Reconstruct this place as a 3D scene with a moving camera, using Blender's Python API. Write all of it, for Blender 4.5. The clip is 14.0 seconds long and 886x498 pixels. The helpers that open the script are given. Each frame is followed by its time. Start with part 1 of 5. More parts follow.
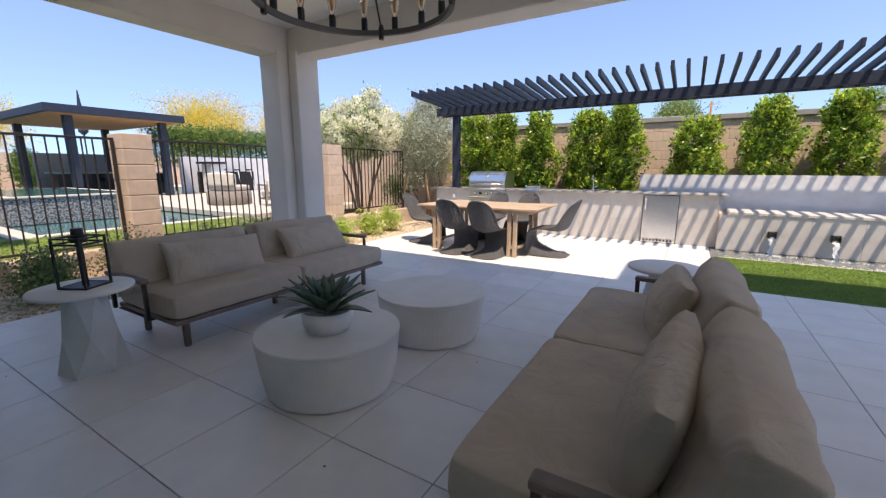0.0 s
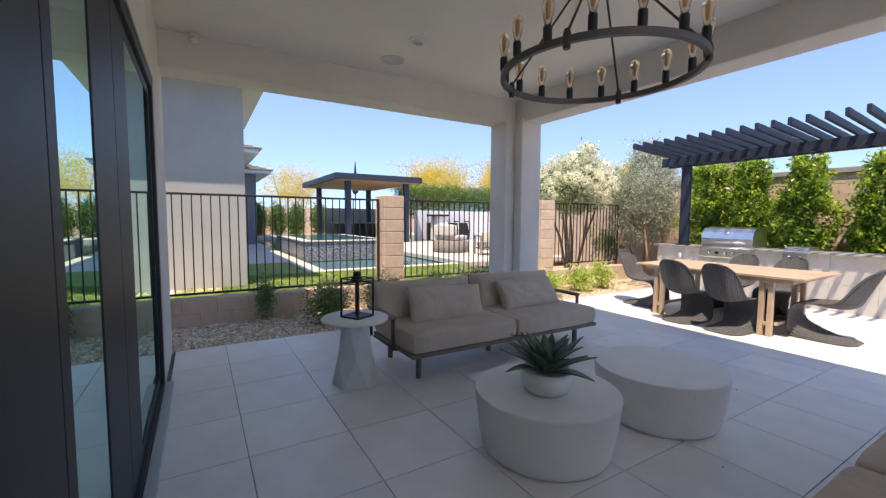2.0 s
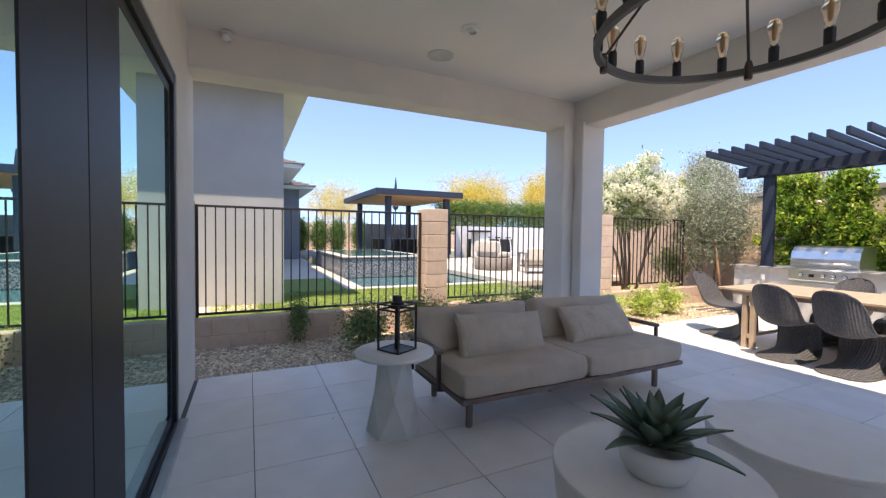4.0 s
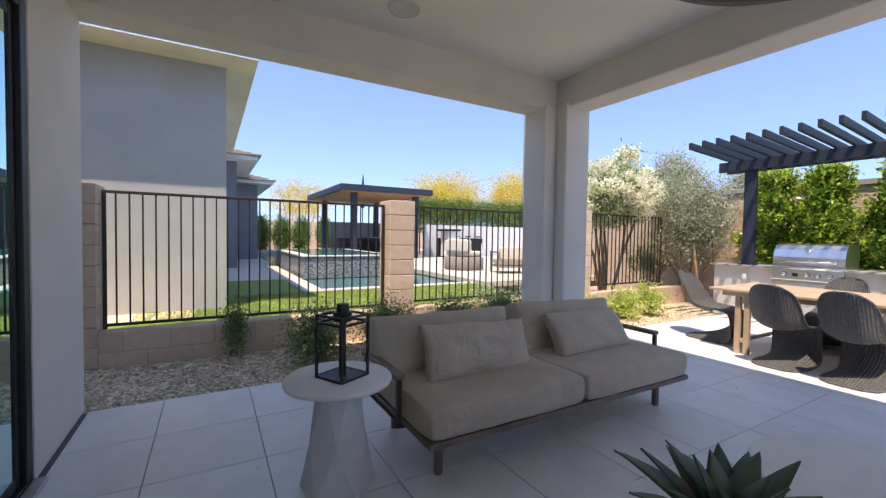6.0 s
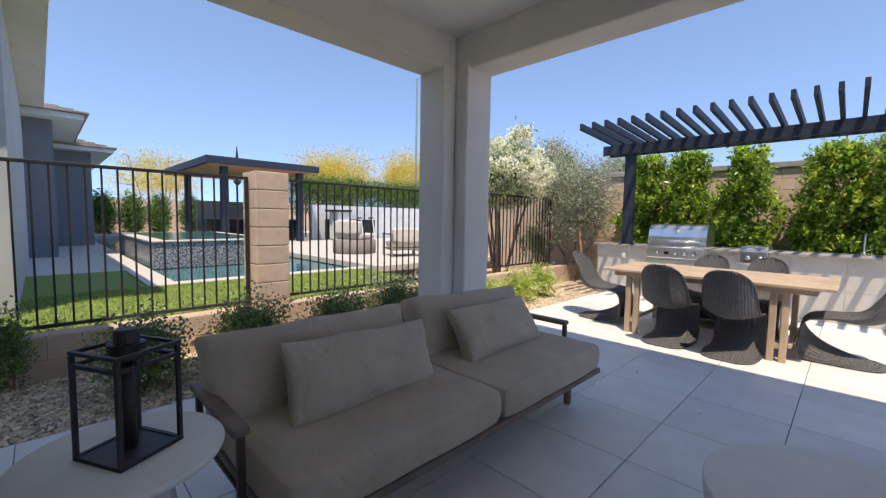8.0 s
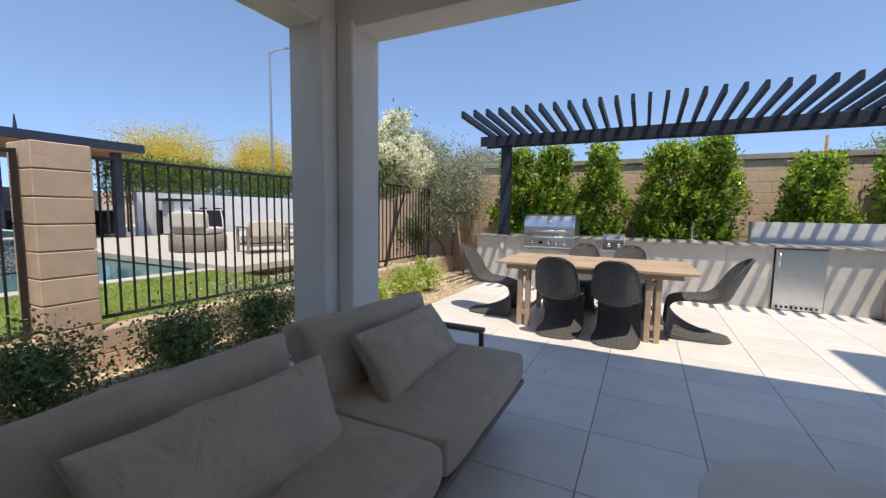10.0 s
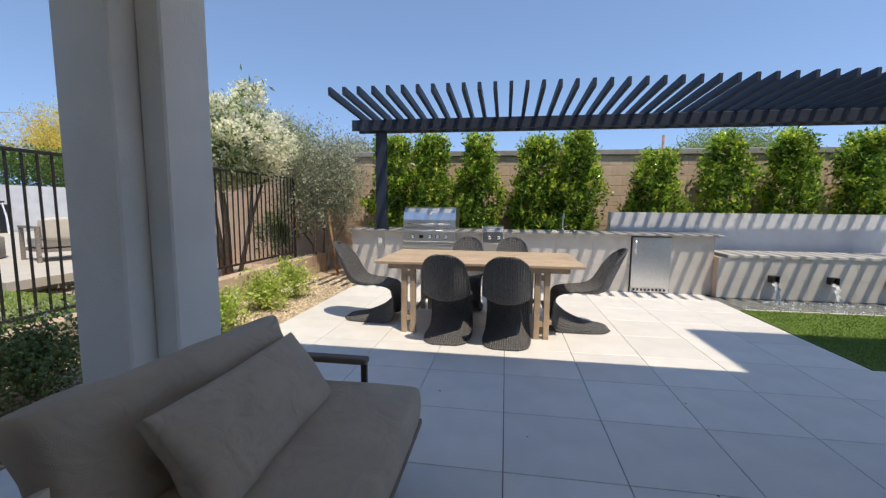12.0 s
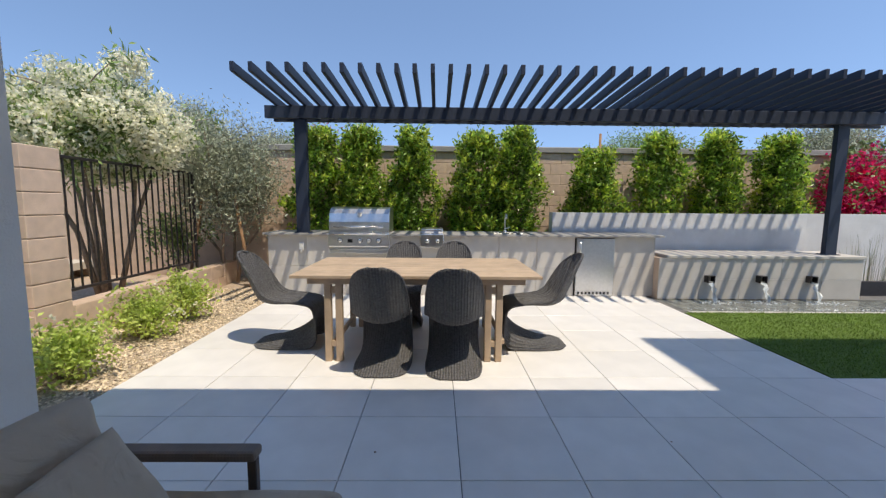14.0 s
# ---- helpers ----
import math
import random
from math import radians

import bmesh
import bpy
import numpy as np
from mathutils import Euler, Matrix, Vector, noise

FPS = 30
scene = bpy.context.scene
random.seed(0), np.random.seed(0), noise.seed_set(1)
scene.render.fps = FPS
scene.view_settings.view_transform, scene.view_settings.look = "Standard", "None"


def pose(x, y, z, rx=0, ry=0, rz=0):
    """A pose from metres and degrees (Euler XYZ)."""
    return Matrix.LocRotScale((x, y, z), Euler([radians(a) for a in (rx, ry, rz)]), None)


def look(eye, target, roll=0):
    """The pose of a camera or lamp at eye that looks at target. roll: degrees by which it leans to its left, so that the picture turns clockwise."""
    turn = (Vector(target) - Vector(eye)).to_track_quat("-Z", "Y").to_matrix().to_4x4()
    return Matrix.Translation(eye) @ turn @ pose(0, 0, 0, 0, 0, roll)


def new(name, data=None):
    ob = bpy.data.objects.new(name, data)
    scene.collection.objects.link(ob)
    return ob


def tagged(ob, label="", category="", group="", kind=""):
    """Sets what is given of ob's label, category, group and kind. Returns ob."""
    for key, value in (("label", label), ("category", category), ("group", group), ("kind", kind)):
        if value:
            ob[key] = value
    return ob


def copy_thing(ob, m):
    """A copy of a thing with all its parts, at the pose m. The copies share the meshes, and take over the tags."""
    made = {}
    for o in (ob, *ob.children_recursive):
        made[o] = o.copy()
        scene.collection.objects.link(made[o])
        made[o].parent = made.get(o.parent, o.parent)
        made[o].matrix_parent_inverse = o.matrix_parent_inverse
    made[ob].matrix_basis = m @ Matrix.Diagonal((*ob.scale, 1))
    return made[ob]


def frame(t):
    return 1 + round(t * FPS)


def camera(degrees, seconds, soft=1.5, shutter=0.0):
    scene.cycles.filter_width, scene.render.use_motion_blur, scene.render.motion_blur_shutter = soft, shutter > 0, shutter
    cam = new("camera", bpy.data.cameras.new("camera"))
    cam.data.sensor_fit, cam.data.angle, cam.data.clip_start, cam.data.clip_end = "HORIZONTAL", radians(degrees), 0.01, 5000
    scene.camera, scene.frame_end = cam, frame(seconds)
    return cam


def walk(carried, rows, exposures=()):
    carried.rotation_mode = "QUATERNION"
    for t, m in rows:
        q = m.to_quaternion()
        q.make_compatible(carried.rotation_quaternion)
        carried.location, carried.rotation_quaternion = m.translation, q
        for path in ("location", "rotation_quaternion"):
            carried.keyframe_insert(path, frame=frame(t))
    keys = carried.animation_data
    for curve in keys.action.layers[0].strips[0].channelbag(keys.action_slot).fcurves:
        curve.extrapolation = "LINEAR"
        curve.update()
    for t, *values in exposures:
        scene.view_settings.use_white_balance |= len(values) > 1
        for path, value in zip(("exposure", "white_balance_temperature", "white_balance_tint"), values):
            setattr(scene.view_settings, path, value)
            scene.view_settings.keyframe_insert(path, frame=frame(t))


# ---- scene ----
cam = camera(94.9, 14.0, soft=1.3)
PATH = [
    (0, (0.228, -0.088, 1.356), (-0.784, 1.594, 0.971), -0.0),
    (0.5, (0.205, -0.153, 1.39), (-1.044, 1.375, 1.067), -0.0),
    (1, (0.188, -0.212, 1.402), (-1.266, 1.136, 1.14), 0.1),
    (1.5, (0.179, -0.217, 1.417), (-1.432, 0.952, 1.22), 0.1),
    (2, (0.152, -0.213, 1.423), (-1.559, 0.812, 1.279), 0.4),
    (2.5, (0.083, -0.185, 1.421), (-1.691, 0.732, 1.321), 0.5),
    (3, (-0.09, -0.163, 1.422), (-1.895, 0.696, 1.354), 0.7),
    (5.5, (-0.889, 0.249, 1.365), (-2.673, 1.151, 1.318), 0.9),
    (6, (-1.048, 0.32, 1.348), (-2.783, 1.313, 1.284), 0.9),
    (6.5, (-1.203, 0.439, 1.343), (-2.873, 1.536, 1.261), 0.9),
    (7, (-1.336, 0.542, 1.332), (-2.93, 1.746, 1.228), 0.9),
    (9.5, (-2.065, 1.04, 1.347), (-3.112, 2.735, 1.165), 0.9),
    (10, (-2.204, 1.088, 1.351), (-3.085, 2.874, 1.166), 0.8),
    (10.5, (-2.323, 1.146, 1.349), (-3.032, 3.007, 1.158), 0.7),
    (11, (-2.371, 1.315, 1.345), (-2.926, 3.226, 1.144), 0.6),
    (11.5, (-2.398, 1.518, 1.35), (-2.818, 3.462, 1.141), 0.6),
    (12, (-2.458, 1.7, 1.348), (-2.759, 3.666, 1.133), 0.5),
    (12.5, (-2.555, 1.859, 1.361), (-2.743, 3.838, 1.143), 0.5),
    (13, (-2.569, 2.022, 1.35), (-2.66, 4.008, 1.129), 0.5),
    (13.5, (-2.545, 2.226, 1.362), (-2.564, 4.214, 1.143), 0.5),
    (14, (-2.565, 2.392, 1.356), (-2.538, 4.38, 1.141), 0.5),
]
walk(cam, [(t, look(eye, target, roll)) for t, eye, target, roll in PATH],
     [(0.0, 1.42, 7350, 15), (1.5, 1.48, 7350, 15), (3.0, 1.70, 7350, 15), (5.5, 1.60, 7350, 15), (7.0, 1.38, 7200, 13), (9.5, 1.05, 7050, 9), (14.0, 0.91, 6980, 7)])
SKY, SUN = 0.15, 2.15

# ---- light ----
SUN_DIR = Vector((-0.30, 0.31, -1.0)).normalized()
world = bpy.data.worlds.new("world")
scene.world = world
world.use_nodes = True
wn = world.node_tree.nodes
sky = wn.new("ShaderNodeTexSky")
sky.sky_type = "NISHITA"
sky.sun_disc = False
sky.sun_elevation, sky.sun_rotation = radians(66.7), 2.37
sky.altitude, sky.air_density, sky.dust_density, sky.ozone_density = 2200, 0.9, 0.0, 1.7
# clear desert air: the pale band at the horizon is thin
aim = wn.new("ShaderNodeTexCoord")
lift = wn.new("ShaderNodeVectorMath")
lift.operation = "ADD"
lift.inputs[1].default_value = (0.0, 0.0, 0.18)
unit = wn.new("ShaderNodeVectorMath")
unit.operation = "NORMALIZE"
world.node_tree.links.new(aim.outputs["Generated"], lift.inputs[0])
world.node_tree.links.new(lift.outputs[0], unit.inputs[0])
world.node_tree.links.new(unit.outputs[0], sky.inputs["Vector"])
wn["Background"].inputs["Strength"].default_value = SKY
world.node_tree.links.new(sky.outputs[0], wn["Background"].inputs["Color"])
sun_data = bpy.data.lights.new("sun", "SUN")
sun_data.energy, sun_data.angle, sun_data.color = SUN, radians(0.55), (1.0, 0.905, 0.78)
sun = new("sun", sun_data)
sun.matrix_world = look((6, -6, 20), Vector((6, -6, 20)) + SUN_DIR)


# ---- materials ----
def mat(name, colour, rough=0.7, metal=0.0, vary=0.12, scale=6.0, bump=0.0, bump_scale=120.0, island=0.0, rand=0.0,
        stain=0.0, spec=0.5, detail=6.0):
    """A surface with broad variation, fine relief, and variation piece by piece."""
    m = bpy.data.materials.new(name)
    m.use_nodes = True
    nt = m.node_tree
    n, lk = nt.nodes, nt.links
    b = n["Principled BSDF"]
    b.inputs["Roughness"].default_value = rough
    b.inputs["Metallic"].default_value = metal
    b.inputs["Specular IOR Level"].default_value = spec
    tc = n.new("ShaderNodeTexCoord")
    nz = n.new("ShaderNodeTexNoise")
    nz.inputs["Scale"].default_value, nz.inputs["Detail"].default_value = scale, detail
    lk.new(tc.outputs["Object"], nz.inputs["Vector"])
    ramp = n.new("ShaderNodeMapRange")
    ramp.inputs["From Min"].default_value, ramp.inputs["From Max"].default_value = 0.3, 0.7
    ramp.inputs["To Min"].default_value, ramp.inputs["To Max"].default_value = 1 - vary, 1 + vary
    lk.new(nz.outputs["Fac"], ramp.inputs["Value"])
    val = ramp.outputs["Result"]

    def times(a, source, low, high):
        r = n.new("ShaderNodeMapRange")
        r.inputs["To Min"].default_value, r.inputs["To Max"].default_value = low, high
        lk.new(source, r.inputs["Value"])
        k = n.new("ShaderNodeMath")
        k.operation = "MULTIPLY"
        lk.new(a, k.inputs[0])
        lk.new(r.outputs["Result"], k.inputs[1])
        return k.outputs[0]

    if island:
        val = times(val, n.new("ShaderNodeNewGeometry").outputs["Random Per Island"], 1 - island, 1 + island)
    if rand:
        val = times(val, n.new("ShaderNodeObjectInfo").outputs["Random"], 1 - rand, 1 + rand)
    if stain:
        n2 = n.new("ShaderNodeTexNoise")
        n2.inputs["Scale"].default_value, n2.inputs["Detail"].default_value = scale * 0.23, 4
        lk.new(tc.outputs["Object"], n2.inputs["Vector"])
        val = times(val, n2.outputs["Fac"], 1 - stain, 1 + stain)
    mix = n.new("ShaderNodeMix")
    mix.data_type, mix.blend_type = "RGBA", "MULTIPLY"
    mix.inputs["Factor"].default_value = 1.0
    mix.inputs["A"].default_value = (*colour, 1)
    comb = n.new("ShaderNodeCombineColor")
    for k in range(3):
        lk.new(val, comb.inputs[k])
    lk.new(comb.outputs[0], mix.inputs["B"])
    lk.new(mix.outputs["Result"], b.inputs["Base Color"])
    if bump:
        bz = n.new("ShaderNodeTexNoise")
        bz.inputs["Scale"].default_value, bz.inputs["Detail"].default_value = bump_scale, 4
        lk.new(tc.outputs["Object"], bz.inputs["Vector"])
        bp = n.new("ShaderNodeBump")
        bp.inputs["Strength"].default_value, bp.inputs["Distance"].default_value = bump, 0.01
        lk.new(bz.outputs["Fac"], bp.inputs["Height"])
        lk.new(bp.outputs["Normal"], b.inputs["Normal"])
    return m


def leafy(name, colour, rough=0.45, island=0.45, through_light=0.25):
    m = mat(name, colour, rough, vary=0.25, scale=3.0, island=island)
    b = m.node_tree.nodes["Principled BSDF"]
    nt = m.node_tree
    tr = nt.nodes.new("ShaderNodeBsdfTranslucent")
    mixed = nt.nodes.new("ShaderNodeMixShader")
    mixed.inputs[0].default_value = through_light
    src = b.inputs["Base Color"].links[0].from_socket
    nt.links.new(src, tr.inputs["Color"])
    nt.links.new(b.outputs[0], mixed.inputs[1])
    nt.links.new(tr.outputs[0], mixed.inputs[2])
    nt.links.new(mixed.outputs[0], nt.nodes["Material Output"].inputs["Surface"])
    return m


def striped(m, scale, direction, strength, dist=0.004, kind="BANDS"):
    """Adds woven or grained relief in stripes."""
    nt = m.node_tree
    tc = nt.nodes.new("ShaderNodeTexCoord")
    w = nt.nodes.new("ShaderNodeTexWave")
    w.wave_type, w.bands_direction = kind, direction
    w.inputs["Scale"].default_value = scale
    w.inputs["Distortion"].default_value = 0.6
    nt.links.new(tc.outputs["Object"], w.inputs["Vector"])
    bp = nt.nodes.new("ShaderNodeBump")
    bp.inputs["Strength"].default_value, bp.inputs["Distance"].default_value = strength, dist
    nt.links.new(w.outputs["Fac"], bp.inputs["Height"])
    b = nt.nodes["Principled BSDF"]
    if b.inputs["Normal"].links:
        nt.links.new(b.inputs["Normal"].links[0].from_socket, bp.inputs["Normal"])
    nt.links.new(bp.outputs["Normal"], b.inputs["Normal"])
    return m


def uneven(m, scale, strength, dist):
    """Adds a broad unevenness under the fine relief: slack cloth, trowelled plaster."""
    nt = m.node_tree
    tc = nt.nodes.new("ShaderNodeTexCoord")
    nz = nt.nodes.new("ShaderNodeTexNoise")
    nz.inputs["Scale"].default_value, nz.inputs["Detail"].default_value, nz.inputs["Distortion"].default_value = scale, 3, 1.2
    nt.links.new(tc.outputs["Object"], nz.inputs["Vector"])
    bp = nt.nodes.new("ShaderNodeBump")
    bp.inputs["Strength"].default_value, bp.inputs["Distance"].default_value = strength, dist
    nt.links.new(nz.outputs["Fac"], bp.inputs["Height"])
    b = nt.nodes["Principled BSDF"]
    if b.inputs["Normal"].links:
        nt.links.new(b.inputs["Normal"].links[0].from_socket, bp.inputs["Normal"])
    nt.links.new(bp.outputs["Normal"], b.inputs["Normal"])
    return m


M = {}
M["stucco"] = mat("stucco", (0.72, 0.675, 0.61), 0.9, vary=0.05, scale=2.0, bump=0.35, bump_scale=90, stain=0.14)
M["ceiling"] = mat("ceiling_paint", (0.84, 0.79, 0.71), 0.9, vary=0.03, scale=1.5, bump=0.3, bump_scale=110, stain=0.04)
M["tile"] = mat("porcelain_tile", (0.78, 0.755, 0.725), 0.36, vary=0.05, scale=4.0, bump=0.06, bump_scale=160, rand=0.05, stain=0.06)
M["grout"] = mat("grout", (0.16, 0.155, 0.15), 0.95, vary=0.2)
M["block"] = mat("tan_block", (0.70, 0.53, 0.41), 0.92, vary=0.08, scale=9, bump=0.5, bump_scale=140, rand=0.06, stain=0.1)
M["mortar"] = mat("mortar", (0.57, 0.425, 0.32), 0.95, vary=0.1)
M["black_metal"] = mat("black_metal", (0.035, 0.03, 0.03), 0.5, 0.2, vary=0.2, scale=20, bump=0.05)
M["dark_paint"] = mat("charcoal_paint", (0.020, 0.030, 0.055), 0.55, vary=0.15, scale=5, bump=0.08, bump_scale=60)
M["frame"] = mat("door_frame", (0.009, 0.010, 0.013), 0.5, 0.0, vary=0.2, scale=12)
M["alu_white"] = mat("sill_metal", (0.45, 0.45, 0.45), 0.4, 0.6, vary=0.1)
M["fabric"] = mat("taupe_fabric", (0.57, 0.475, 0.375), 0.95, vary=0.07, scale=5, bump=0.5, bump_scale=420, stain=0.06, spec=0.2)
M["pillow_fabric"] = mat("pillow_fabric", (0.58, 0.485, 0.385), 0.95, vary=0.06, scale=5, bump=0.5, bump_scale=420, stain=0.05, spec=0.2)
M["ring_metal"] = mat("ring_metal", (0.13, 0.125, 0.12), 0.5, 0.3, vary=0.1)
M["bronze"] = mat("brown_metal", (0.085, 0.06, 0.047), 0.45, 0.3, vary=0.15, scale=14)
M["sofa_wood"] = striped(mat("sofa_wood", (0.19, 0.14, 0.11), 0.55, vary=0.2, scale=8), 30, "X", 0.15)
M["concrete"] = mat("pale_concrete", (0.78, 0.75, 0.70), 0.75, vary=0.04, scale=5, bump=0.15, bump_scale=60, stain=0.06)
M["concrete2"] = mat("grey_concrete", (0.62, 0.60, 0.565), 0.8, vary=0.06, scale=6, bump=0.2, bump_scale=60, stain=0.1)
M["cladding"] = mat("cladding_tile", (0.56, 0.525, 0.48), 0.8, vary=0.06, scale=5, bump=0.15, bump_scale=70, rand=0.05, stain=0.06)
M["counter"] = mat("countertop", (0.36, 0.345, 0.33), 0.45, vary=0.1, scale=10, bump=0.05, bump_scale=80)
M["white_wall"] = mat("white_wall_paint", (0.70, 0.70, 0.70), 0.9, vary=0.06, scale=4, bump=0.3, bump_scale=80, stain=0.08)
M["teak"] = striped(mat("teak", (0.50, 0.37, 0.255), 0.6, vary=0.14, scale=7, stain=0.1, rand=0.06), 26, "Y", 0.12)
M["wicker"] = mat("dark_wicker", (0.135, 0.132, 0.134), 0.55, vary=0.35, scale=60, bump=0.4, bump_scale=300)
M["steel"] = mat("stainless_steel", (0.76, 0.75, 0.74), 0.30, 1.0, vary=0.05, scale=30, bump=0.02, bump_scale=300)
M["steel_dark"] = mat("burner_black", (0.03, 0.03, 0.03), 0.4, 0.5)
M["gravel"] = mat("pink_gravel", (0.60, 0.49, 0.35), 0.9, vary=0.15, scale=30, island=0.45)
M["soil"] = mat("decomposed_granite", (0.46, 0.36, 0.27), 0.95, vary=0.2, scale=30, bump=0.8, bump_scale=160, stain=0.15)
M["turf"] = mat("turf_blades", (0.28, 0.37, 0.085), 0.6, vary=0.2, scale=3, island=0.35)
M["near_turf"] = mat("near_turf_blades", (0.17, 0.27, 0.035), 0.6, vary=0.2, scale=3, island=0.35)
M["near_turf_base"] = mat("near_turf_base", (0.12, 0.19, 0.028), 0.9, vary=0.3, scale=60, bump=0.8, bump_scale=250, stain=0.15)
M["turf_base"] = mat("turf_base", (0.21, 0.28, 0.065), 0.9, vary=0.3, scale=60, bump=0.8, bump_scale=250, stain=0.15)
M["bark"] = mat("bark", (0.28, 0.205, 0.15), 0.95, vary=0.3, scale=20, bump=0.8, bump_scale=60)
M["stake"] = mat("stake_wood", (0.34, 0.20, 0.11), 0.9, vary=0.2, scale=12, bump=0.3)
M["ficus"] = leafy("ficus_leaf", (0.225, 0.365, 0.055), 0.28, 0.75, 0.42)
M["ficus_tip"] = leafy("ficus_new_growth", (0.60, 0.70, 0.11), 0.34, 0.40, 0.55)
M["olive"] = leafy("olive_leaf", (0.38, 0.41, 0.30), 0.5, 0.5, 0.2)
M["oleander"] = leafy("oleander_leaf", (0.26, 0.36, 0.12), 0.5, 0.45, 0.35)
M["white_flower"] = leafy("white_flower", (0.93, 0.91, 0.74), 0.7, 0.10, 0.45)
M["magenta"] = leafy("magenta_bract", (0.74, 0.03, 0.17), 0.6, 0.35, 0.45)
M["pink"] = leafy("pink_bract", (0.45, 0.16, 0.20), 0.6, 0.3, 0.4)
M["rose"] = leafy("rose_leaf", (0.20, 0.28, 0.10), 0.45, 0.45, 0.2)
M["lime_leaf"] = leafy("lime_leaf", (0.54, 0.64, 0.16), 0.5, 0.35, 0.45)
M["yellow"] = leafy("yellow_bloom", (0.72, 0.59, 0.11), 0.7, 0.3, 0.4)
M["hedge"] = leafy("far_hedge_leaf", (0.12, 0.22, 0.045), 0.5, 0.5, 0.3)
M["agave"] = mat("agave_leaf", (0.11, 0.165, 0.10), 0.45, vary=0.2, scale=12, island=0.25)
M["pool_water"] = mat("pool_water", (0.055, 0.17, 0.185), 0.06, vary=0.15, scale=3, bump=0.25, bump_scale=14)
M["clear_water"] = mat("shallow_water", (0.20, 0.21, 0.19), 0.05, vary=0.3, scale=6, bump=0.8, bump_scale=16)
M["foam"] = mat("falling_water", (0.80, 0.84, 0.86), 0.15, vary=0.2, scale=40, bump=0.6, bump_scale=60)
M["wall_cap"] = mat("grey_cap", (0.36, 0.345, 0.32), 0.9, vary=0.08, scale=7, bump=0.3, stain=0.1)
M["coping"] = mat("pool_coping", (0.56, 0.52, 0.455), 0.8, vary=0.06, scale=4, bump=0.1)
M["mosaic"] = mat("mosaic_tile", (0.24, 0.25, 0.27), 0.3, vary=0.7, scale=26, bump=0.2, detail=0)
M["house"] = mat("house_stucco", (0.47, 0.475, 0.485), 0.92, vary=0.05, scale=2, bump=0.4, bump_scale=60, stain=0.06)
M["house_dark"] = mat("house_stucco_blue_grey", (0.20, 0.215, 0.245), 0.92, vary=0.05, scale=2, bump=0.4, bump_scale=60)
M["roof_tile"] = mat("roof_tile", (0.28, 0.24, 0.21), 0.9, vary=0.25, scale=8, island=0.25)
M["warm_wood"] = mat("pavilion_soffit", (0.48, 0.26, 0.12), 0.7, vary=0.15, scale=6)
# gloom of the unlit room put into the base colour
M["interior"] = mat("interior_gloom", (0.10, 0.10, 0.10), 0.9, vary=0.05)
M["far_wicker"] = mat("grey_wicker", (0.27, 0.235, 0.205), 0.9, vary=0.3, scale=40, bump=0.4)
M["cream"] = mat("cream_cushion", (0.66, 0.60, 0.52), 0.95, vary=0.05, scale=6, bump=0.3, bump_scale=300)
M["bulb_socket"] = mat("socket", (0.02, 0.02, 0.022), 0.5)
M["lens_grey"] = mat("galvanised_pole", (0.35, 0.36, 0.37), 0.5, 0.6)
M["white_plastic"] = mat("white_plastic", (0.72, 0.70, 0.66), 0.5, vary=0.04)
M["cable"] = mat("black_rubber", (0.02, 0.02, 0.02), 0.6)


for key, scale, strength, dist in (("fabric", 7, 0.5, 0.03), ("pillow_fabric", 8, 0.6, 0.03), ("stucco", 9, 0.35, 0.012), ("house", 5, 0.35, 0.015), ("white_wall", 6, 0.35, 0.012)):
    uneven(M[key], scale, strength, dist)


def glassy(name, colour, rough, ior=1.45):
    m = bpy.data.materials.new(name)
    m.use_nodes = True
    b = m.node_tree.nodes["Principled BSDF"]
    b.inputs["Base Color"].default_value = (*colour, 1)
    b.inputs["Transmission Weight"].default_value = 1.0
    b.inputs["Roughness"].default_value = rough
    b.inputs["IOR"].default_value = ior
    return m


def coated_glass(name, tint, mirror):
    """Solar-control glass: a metal-oxide coat that mirrors part of the light and lets the rest through."""
    m = bpy.data.materials.new(name)
    m.use_nodes = True
    nt = m.node_tree
    gl = nt.nodes.new("ShaderNodeBsdfGlossy")
    gl.inputs["Roughness"].default_value = 0.0
    gl.inputs["Color"].default_value = (0.70, 0.95, 0.92, 1)
    tr = nt.nodes.new("ShaderNodeBsdfTransparent")
    tr.inputs["Color"].default_value = (*tint, 1)
    mx = nt.nodes.new("ShaderNodeMixShader")
    mx.inputs[0].default_value = mirror
    nt.links.new(tr.outputs[0], mx.inputs[1])
    nt.links.new(gl.outputs[0], mx.inputs[2])
    nt.links.new(mx.outputs[0], nt.nodes["Material Output"].inputs["Surface"])
    return m


M["glass"] = coated_glass("tinted_door_glass", (0.45, 0.56, 0.55), 0.84)
M["bulb"] = glassy("amber_bulb_glass", (1.0, 0.84, 0.66), 0.18)
M["filament"] = mat("filament", (0.75, 0.5, 0.3), 0.5)


# ---- building blocks ----
def bm_box(bm, x0, x1, y0, y1, z0, z1, bevel=0.0, seg=1):
    r = bmesh.ops.create_cube(bm, size=1.0)
    vs = r["verts"]
    for v in vs:
        v.co = Vector((x0 + (v.co.x + 0.5) * (x1 - x0), y0 + (v.co.y + 0.5) * (y1 - y0), z0 + (v.co.z + 0.5) * (z1 - z0)))
    if bevel:
        es = list({e for v in vs for e in v.link_edges})
        bmesh.ops.bevel(bm, geom=es, offset=bevel, segments=seg, affect="EDGES", profile=0.5)
    return bm


